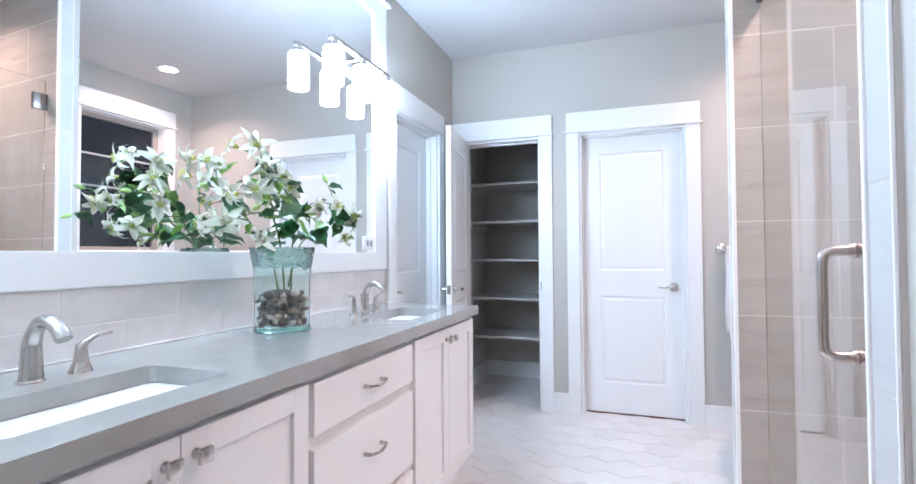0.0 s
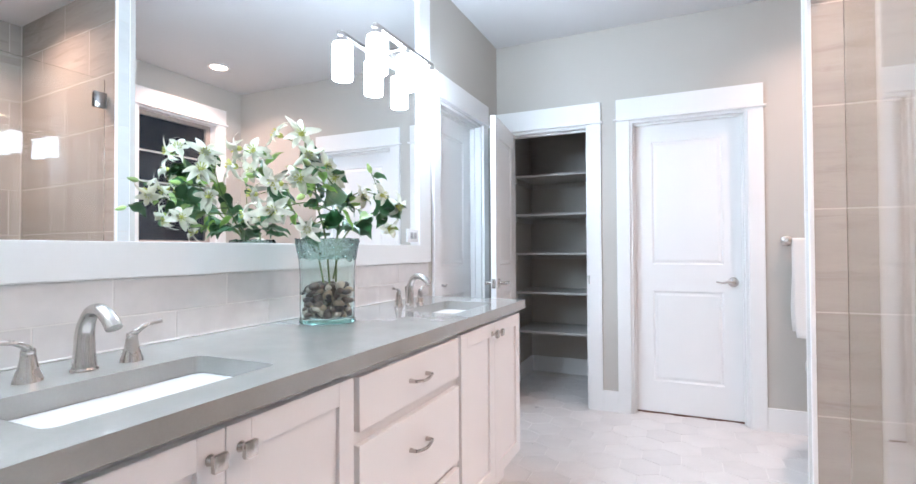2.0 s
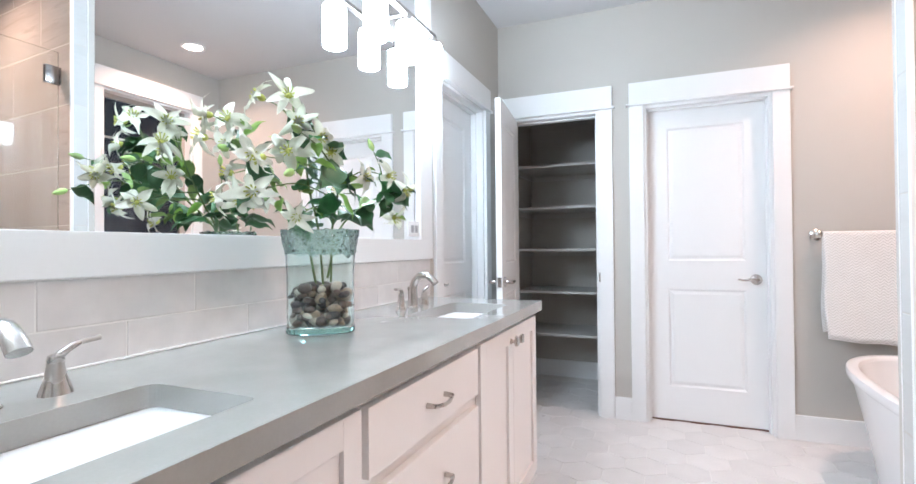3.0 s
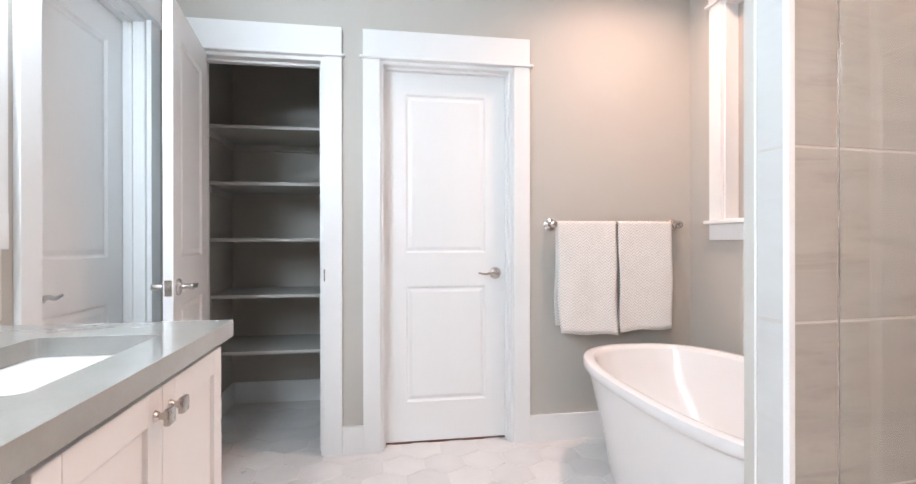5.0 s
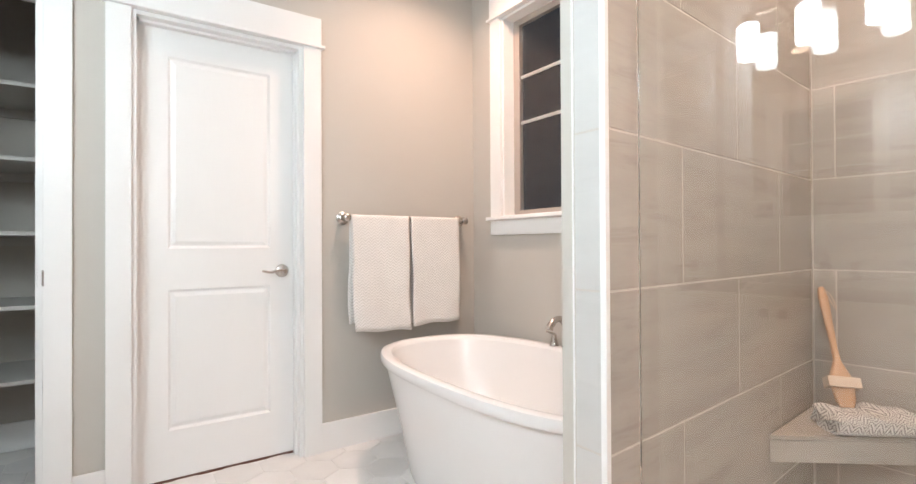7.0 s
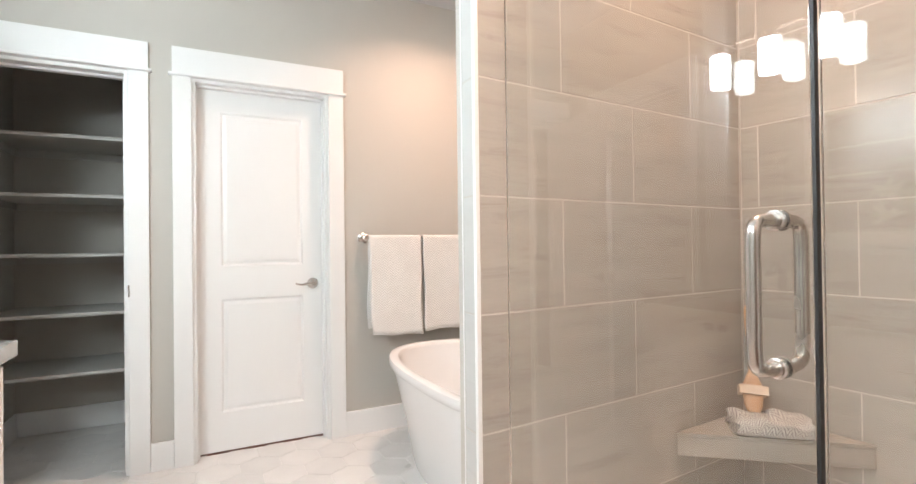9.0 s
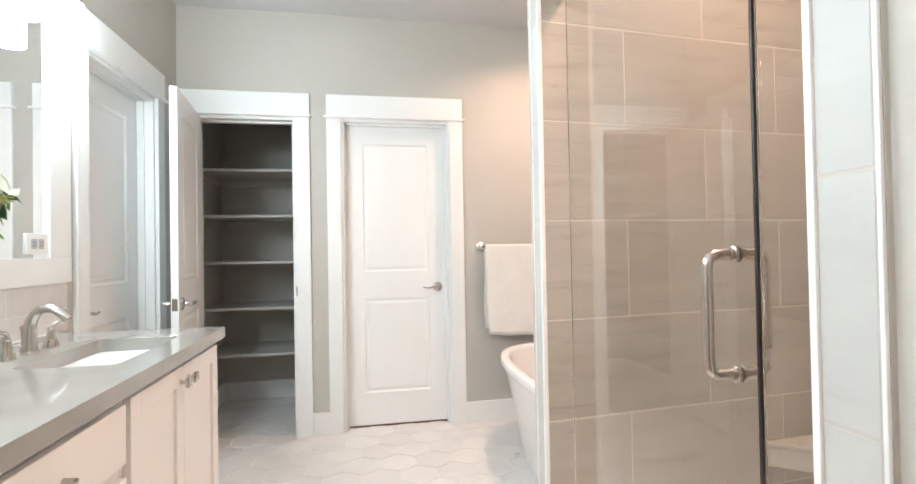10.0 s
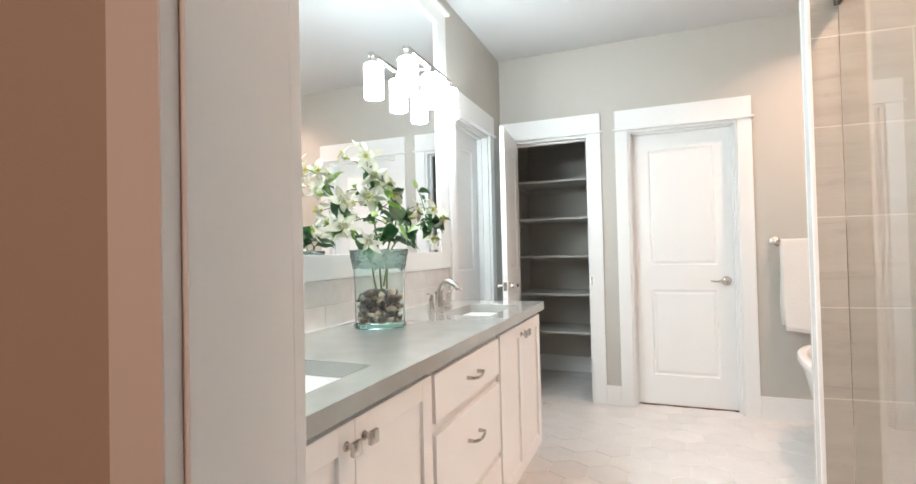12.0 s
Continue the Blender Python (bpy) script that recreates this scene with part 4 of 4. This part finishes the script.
for lay in range(7):
    for _ in range(44 if lay == 0 else 32):
        s = rng.uniform(0.008, 0.0185)
        while True:
            x, y = rng.uniform(-0.06, 0.06), rng.uniform(-0.088, 0.088)
            if (abs(x) / (0.0615 - s)) ** 3.4 + (abs(y) / (0.0895 - s)) ** 3.4 < 1:
                break
        z = 0.024 + s * 0.7 + lay * 0.0155 + rng.uniform(-0.003, 0.003)
        mm = Matrix.LocRotScale((x, y, z), Euler([rng.uniform(-0.5, 0.5), rng.uniform(-0.5, 0.5), rng.uniform(0, 6)]), (s * rng.uniform(1.0, 1.3), s, s * rng.uniform(0.72, 1.0)))
        bmesh.ops.create_icosphere(bm, subdivisions=2, radius=1.0, matrix=mm)
peb = tagged(part("pebbles", bm, STONES, None, "", True, m=vase.matrix_basis.copy()), "brown, cream and black river pebbles in the vase", "pebbles", kind="stuff")

# ---- flowers ----
STEM = material("green stem", (0.13, 0.20, 0.07), 0.5, vary=0.2, scale=20)
LEAF = material("dark green leaf", (0.105, 0.225, 0.105), 0.38, vary=0.3, scale=14, grain=60, bump=0.3, relief=0.002, island=0.45)
LEAF2 = material("fresh green leaf", (0.32, 0.46, 0.15), 0.42, vary=0.25, scale=14, grain=60, bump=0.3, relief=0.002, island=0.3)
PETAL = material("cream-white petal", (0.86, 0.86, 0.76), 0.5, vary=0.05, scale=25, grain=150, bump=0.15, relief=0.001)
HEART = material("yellow-green flower heart", (0.50, 0.52, 0.12), 0.55, vary=0.2, scale=60)
for q in (LEAF, LEAF2, PETAL):
    q.node_tree.nodes["Principled BSDF"].inputs["Subsurface Weight"].default_value = 0.0


def blade(length, width, droop, cup, curl=0.0, n=8):
    """A pointed leaf or petal along +x, arched and cupped, with thickness."""
    bm = bmesh.new()
    rows = []
    for i in range(n + 1):
        u = i / n
        w = width / 2 * (math.sin(math.pi * u ** 0.8) ** 0.85) if 0 < i < n else 0.0006
        a = droop * u
        x = length * (math.sin(a) / a * u if a else u)
        z = -length * (1 - math.cos(a)) / max(a, 1e-6) * u + curl * math.sin(3 * math.pi * u)
        rows.append([bm.verts.new((x, s * w, z + cup * w * abs(s))) for s in (-1, -0.5, 0, 0.5, 1)])
    for a, b in zip(rows, rows[1:]):
        for k in range(4):
            bm.faces.new((a[k], b[k], b[k + 1], a[k + 1]))
    top = list(bm.faces)
    bmesh.ops.solidify(bm, geom=top, thickness=0.0006)
    return bm


def mesh_of(name, bm, mat):
    me = bpy.data.meshes.new(name)
    bmesh.ops.recalc_face_normals(bm, faces=bm.faces)
    bm.to_mesh(me), bm.free()
    me.materials.append(mat)
    for p in me.polygons:
        p.use_smooth = True
    return me


leaves = [mesh_of("leaf", blade(0.085, 0.055, 0.8, 0.35, 0.006), LEAF), mesh_of("leaf", blade(0.10, 0.056, 1.3, 0.25, 0.008), LEAF),
          mesh_of("leaf", blade(0.072, 0.040, 0.5, 0.5, 0.003), LEAF2), mesh_of("leaf", blade(0.06, 0.03, 0.9, 0.4, 0.005), LEAF2)]


def petals(seed, open_):
    r = random.Random(seed)
    bm = bmesh.new()
    for i in range(6):
        b = blade(r.uniform(0.05, 0.07), r.uniform(0.016, 0.024), r.uniform(1.3, 2.9), 0.6, r.uniform(-0.006, 0.008), 8)
        me = bpy.data.meshes.new("petal")
        b.to_mesh(me), b.free()
        k = len(bm.verts)
        bm.from_mesh(me)
        bpy.data.meshes.remove(me)
        bm.verts.ensure_lookup_table()
        turn = pose(0, 0, 0.004, 0, -r.uniform(open_ - 12, open_ + 14), 60 * i + r.uniform(-20, 20))
        for v in bm.verts[k:]:
            v.co = turn @ v.co
    return mesh_of("petals", bm, PETAL)


def heart():
    bm = lathe(bmesh.new(), [(0.003, -0.004), (0.007, 0.0), (0.008, 0.006), (0.004, 0.012)], 10)
    for i in range(8):
        a = 2 * math.pi * i / 8
        tube(bm, [(0.003 * math.cos(a), 0.003 * math.sin(a), 0.008), (0.012 * math.cos(a), 0.012 * math.sin(a), 0.026)], [0.0008, 0.0016], 5)
    return mesh_of("stamen", bm, HEART)


blooms = [petals(1, 35), petals(2, 55), petals(3, 22), petals(5, 62), petals(8, 44)]
heartmesh = heart()
budmesh = mesh_of("bud", lathe(bmesh.new(), [(0.003, 0), (0.010, 0.010), (0.012, 0.022), (0.008, 0.038), (0.0015, 0.05)], 10), LEAF2)
bouquet = thing("flower_bouquet", pose(VX, VY, TOPZ + HV), "white lily-like flowers with green leaves in the vase", "flowers")
# three boughs leave the vase; each flower grows from one of them
BOUGHS = {"wall": [(0.0, -0.02, -0.16), (-0.015, -0.055, 0.0), (-0.035, -0.12, 0.08), (-0.05, -0.18, 0.16), (-0.065, -0.22, 0.22)],
          "crown": [(0.01, 0.0, -0.18), (0.015, -0.03, 0.0), (0.05, -0.11, 0.10), (0.08, -0.17, 0.20), (0.09, -0.22, 0.27)],
          "room": [(0.02, 0.02, -0.15), (0.04, 0.0, 0.0), (0.10, -0.06, 0.07), (0.14, -0.11, 0.11), (0.17, -0.15, 0.15)],
          "end": [(0.0, 0.03, -0.14), (0.02, 0.06, 0.0), (0.08, 0.09, 0.07), (0.13, 0.11, 0.10), (0.17, 0.12, 0.12)]}
FLOWERS = [("crown", 0.95, (0.105, -0.25, 0.305)), ("crown", 0.82, (0.125, -0.245, 0.245)), ("wall", 0.95, (-0.08, -0.25, 0.27)), ("wall", 0.85, (-0.075, -0.265, 0.21)),
           ("room", 0.9, (0.14, -0.29, 0.165)), ("wall", 0.55, (0.02, -0.315, 0.06)), ("room", 0.55, (0.055, -0.305, 0.08)), ("room", 0.95, (0.165, -0.17, 0.18)),
           ("room", 0.8, (0.20, -0.095, 0.125)), ("end", 0.9, (0.20, 0.13, 0.12)), ("end", 0.72, (0.145, 0.16, 0.045)), ("room", 0.45, (0.07, -0.18, 0.03)),
           ("room", 0.75, (0.23, -0.02, 0.14)), ("crown", 0.7, (0.05, -0.30, 0.17)), ("crown", 0.9, (0.15, -0.20, 0.215))]
TO_WALL = [("room", 0.85, (0.11, -0.33, 0.15)), ("wall", 0.6, (-0.03, -0.315, 0.07)), ("wall", 0.9, (-0.10, -0.30, 0.215)), ("wall", 1.0, (-0.10, -0.285, 0.275)),
           ("wall", 0.7, (-0.07, -0.25, 0.135)), ("crown", 0.95, (0.05, -0.27, 0.30)), ("end", 0.6, (-0.02, 0.13, 0.12))]
BUDS = [("room", 1.0, (0.20, -0.345, 0.11)), ("room", 0.9, (0.19, -0.31, 0.20)), ("end", 0.9, (0.125, 0.085, 0.235)), ("wall", 0.7, (-0.02, -0.31, 0.18))]


def put(name, me, place, way, parent, roll=0.0, size=1.0, axis="Z"):
    ob = new(name, me)
    ob.parent = parent
    q = Vector(way).normalized().to_track_quat(axis, "Y" if axis == "Z" else "Z")
    ob.matrix_basis = Matrix.LocRotScale(place, q, (size, size, size)) @ Matrix.Rotation(roll, 4, axis)
    return ob


rng = random.Random(11)
LINES = {}
for key, knots in BOUGHS.items():
    LINES[key] = curve_points(knots, 8)
    n = len(LINES[key])
    part("stem", tube(bmesh.new(), LINES[key], [0.0036 - 0.0016 * i / (n - 1) for i in range(n)], 7), STEM, bouquet, "", True)


def leafy(pts, many, start, small, large):
    """Leaves to both sides of a stem, tips turned out and down."""
    for i in range(many):
        p = pts[min(len(pts) - 1, int((start + (1 - start) * (i + rng.random()) / many) * len(pts)))]
        side = Vector((rng.uniform(-0.4, 1), rng.uniform(-1, 1), rng.uniform(-0.6, 0.55)))
        if p.x + side.normalized().x * 0.1 < -0.10:
            side.x = abs(side.x)
        put("leaf", leaves[rng.choice((0, 0, 1, 1, 2, 3))], p, side, bouquet, rng.uniform(-0.9, 0.9), rng.uniform(small, large), "X")


def twig(key, u, end, lift):
    start = LINES[key][int(u * (len(LINES[key]) - 1))]
    end = Vector(end)
    pts = curve_points([start, (start + end) / 2 + Vector((0, 0, lift)), end], 7)
    n = len(pts)
    part("stem", tube(bmesh.new(), pts, [0.0022 - 0.0010 * i / (n - 1) for i in range(n)], 6), STEM, bouquet, "", True)
    return pts


for k, (key, u, end) in enumerate(FLOWERS):
    pts = twig(key, u, end, 0.012 + 0.02 * rng.random())
    way = (pts[-1] - pts[-4]).normalized()
    fl = put("flower", blooms[k % 5], pts[-1], 0.6 * way + Vector((0.75, -0.55, rng.uniform(-0.35, 0.3))), bouquet, rng.uniform(0, 6), rng.uniform(0.95, 1.2))
    put("stamen", heartmesh, (0, 0, 0.002), (0, 0, 1), fl)
    leafy(pts, 2 + k % 2, 0.35, 0.6, 0.95)
for k, (key, u, end) in enumerate(TO_WALL):
    pts = twig(key, u, end, 0.01)
    fl = put("flower", blooms[(k + 3) % 5], pts[-1], (-0.7, -0.5, rng.uniform(-0.3, 0.4)), bouquet, rng.uniform(0, 6), rng.uniform(0.95, 1.2))
    put("stamen", heartmesh, (0, 0, 0.002), (0, 0, 1), fl)
for key, u, end in BUDS:
    pts = twig(key, u, end, 0.015)
    put("bud", budmesh, pts[-1], pts[-1] - pts[-3], bouquet, 0, 0.75)
    leafy(pts, 2, 0.4, 0.5, 0.8)
for key, many in (("wall", 8), ("crown", 10), ("room", 9), ("end", 9)):
    leafy(LINES[key], many, 0.42, 0.8, 1.15)
for i in range(9):
    a = 2 * math.pi * i / 9
    p = Vector((0.045 * math.cos(a), 0.075 * math.sin(a), rng.uniform(0.01, 0.05)))
    put("leaf", leaves[i % 2], p, (max(-0.3, math.cos(a) + 0.2), math.sin(a), rng.uniform(0.0, 0.8)), bouquet, rng.uniform(-0.5, 0.5), rng.uniform(0.8, 1.2), "X")

# ---- tiles: shower walls, splash, floor ----
def tile_wall(parent, name, mat, axis, face, a0, a1, z0, z1, length, height, first, row0, gap, thick, out, proud=0.0008):
    """Running-bond tiles on a wall. axis: the way along it; first: a joint of even rows."""
    cache = {}
    k = 0
    z = z0
    rows = []
    while z < z1 - 0.01:
        top = min((row0 + (math.floor((z - row0) / height + 1e-6) + 1) * height), z1)
        rows.append((z, top, math.floor((z - row0) / height + 1e-6)))
        z = top
    for lo, hi, n in rows:
        a = first + (length / 2 if n % 2 else 0)
        a -= math.ceil((a - a0) / length) * length
        while a < a1 - 0.004:
            p, q = max(a, a0), min(a + length, a1)
            a += length
            if q - p < 0.012:
                continue
            w, h = q - p - gap, hi - lo - gap
            key = (round(w, 3), round(h, 3))
            if key not in cache:
                bm = bmesh.new()
                if axis == "x":
                    box(bm, -w / 2, w / 2, -thick / 2, thick / 2, -h / 2, h / 2, 0.0012)
                else:
                    box(bm, -thick / 2, thick / 2, -w / 2, w / 2, -h / 2, h / 2, 0.0012)
                me = bpy.data.meshes.new(name)
                bm.to_mesh(me), bm.free()
                me.materials.append(mat)
                cache[key] = me
            ob = new(name, cache[key])
            ob.parent = parent
            c, zc = (p + q) / 2, (lo + hi) / 2
            off = face + out * (proud - thick / 2)
            ob.location = (c, off, zc) if axis == "x" else (off, c, zc)
            k += 1
    return k


ROW0, TH = 0.0325, 0.3085
sw = structure("shower_wall_end", boxes((0.006, DEEP + 0.01, 0.0015, 0.0065, 0, CEIL)), TILEGROUT, "stone-look tiled shower wall", "tiled wall")
sw.matrix_basis = SKEW
tile_wall(sw, "tile", TILE, "x", 0.0015, 0.006, DEEP - 0.002, 0.0, CEIL, 0.613, TH, 0.0025, ROW0, 0.0042, 0.005, -1)
sw = structure("shower_wall_back", boxes((DEEP + 0.0015, DEEP + 0.0065, -1.62, 0.0, 0, CEIL)), TILEGROUT, "stone-look tiled shower wall", "tiled wall")
sw.matrix_basis = SKEW
tile_wall(sw, "tile", TILE, "y", DEEP + 0.0015, -1.60, -0.002, 0.0, CEIL, 0.613, TH, -0.0665, ROW0, 0.0042, 0.005, -1)
sw = structure("shower_wall_near", boxes((FRONTX + 0.123, 1.69, SOUTH, SOUTH + 0.01, 0, CEIL), (FRONTX + 0.1152, FRONTX + 0.122, SOUTH + 0.01, JAMB_Y - 0.01, 0, CEIL)), TILE, "stone-look tiled shower wall", "tiled wall")

# tiled ends of the two shower walls, with white edge strips
sw = structure("shower_end_trim", boxes((ENDX - 0.004, ENDX - 0.0004, 1.885, 1.970, 0, CEIL)), TILEGROUT, "tiled end of the shower wall with white edge strips", "tile trim")
tile_wall(sw, "tile", EDGETILE, "y", ENDX - 0.004, 1.8990, 1.9645, 0.0, CEIL, 4.0, TH, 1.0, ROW0, 0.004, 0.005, -1)
part("edge_strip", boxes((ENDX - 0.009, ENDX + 0.003, 1.8845, 1.8985, 0, CEIL), bevel=0.001), TRIM, sw)
part("edge_strip", boxes((ENDX - 0.006, ENDX - 0.0004, 1.965, 1.9695, 0, CEIL), bevel=0.001), TRIM, sw)
sw = structure("shower_jamb_trim", boxes((FRONTX - 0.004, FRONTX - 0.0004, 0.892, 0.982, 0, CEIL), (FRONTX, FRONTX + 0.115, JAMB_Y - 0.0098, JAMB_Y - 0.006, 0, CEIL)), TILEGROUT, "tiled shower jamb with white edge strips", "tile trim")
tile_wall(sw, "tile", EDGETILE, "y", FRONTX - 0.004, 0.897, 0.9725, 0.0, CEIL, 4.0, TH, 0.1, ROW0, 0.004, 0.005, -1)
part("edge_strip", boxes((FRONTX - 0.009, FRONTX + 0.004, 0.9730, 0.9840, 0, CEIL), bevel=0.001), TRIM, sw)
part("edge_strip", boxes((FRONTX - 0.006, FRONTX - 0.0004, 0.8905, 0.8965, 0, CEIL), bevel=0.001), TRIM, sw)
part("jamb_tile", boxes((FRONTX + 0.0045, FRONTX + 0.115, JAMB_Y - 0.0058, JAMB_Y + 0.001, 0, CEIL)), EDGETILE, sw)

sw = structure("splashback", boxes((WEST + 0.0005, WEST + 0.004, CY0, 2.598, TOPZ + 0.0005, 1.0825)), GROUT, "glossy pale splash tiles in two rows", "splashback")
tile_wall(sw, "tile", SPLASH, "y", WEST + 0.004, CY0, 2.596, TOPZ + 0.003, 1.0825, 0.346, 0.0985, 1.054, 0.8835, 0.0034, 0.005, 1, 0.0012)

tagged(part("caulk_line", boxes((WEST + 0.004, WEST + 0.0105, CY0, CY1 - 0.001, TOPZ + 0.0004, TOPZ + 0.0055), bevel=0.002), GROUT), "white caulk line where worktop meets splash tiles", "caulk line", kind="structure")

# hexagon floor tiles
HEXR = 0.1155
bm = bmesh.new()
r0 = HEXR - 0.0022
low = [bm.verts.new((r0 * math.sin(radians(60 * i)), r0 * math.cos(radians(60 * i)), -0.006)) for i in range(6)]
mid = [bm.verts.new((r0 * math.sin(radians(60 * i)), r0 * math.cos(radians(60 * i)), -0.0012)) for i in range(6)]
r1 = r0 - 0.0015
up = [bm.verts.new((r1 * math.sin(radians(60 * i)), r1 * math.cos(radians(60 * i)), 0.0)) for i in range(6)]
for a, b in ((low, mid), (mid, up)):
    for i in range(6):
        j = (i + 1) % 6
        bm.faces.new((a[i], a[j], b[j], b[i]))
bm.faces.new(up)
bmesh.ops.recalc_face_normals(bm, faces=bm.faces)
hexmesh = bpy.data.meshes.new("tile")
bm.to_mesh(hexmesh), bm.free()
hexmesh.materials.append(HEXTILE)
wx, wy = HEXR * math.sqrt(3), HEXR * 1.5
for j in range(0, 30):
    for i in range(-9, 10):
        x, y = (i + 0.5 * (j % 2)) * wx - 0.079, 0.300 + j * wy
        if not (-1.35 < x < 1.45 and 0.3 < y < 4.62):
            continue
        if x < -0.95 and y < 2.3 or x > 0.56 and y < 2.05 or x > -0.2 and y > 3.85:
            continue
        ob = new("tile", hexmesh)
        ob.parent = floor
        ob.location = (x, y, 0)
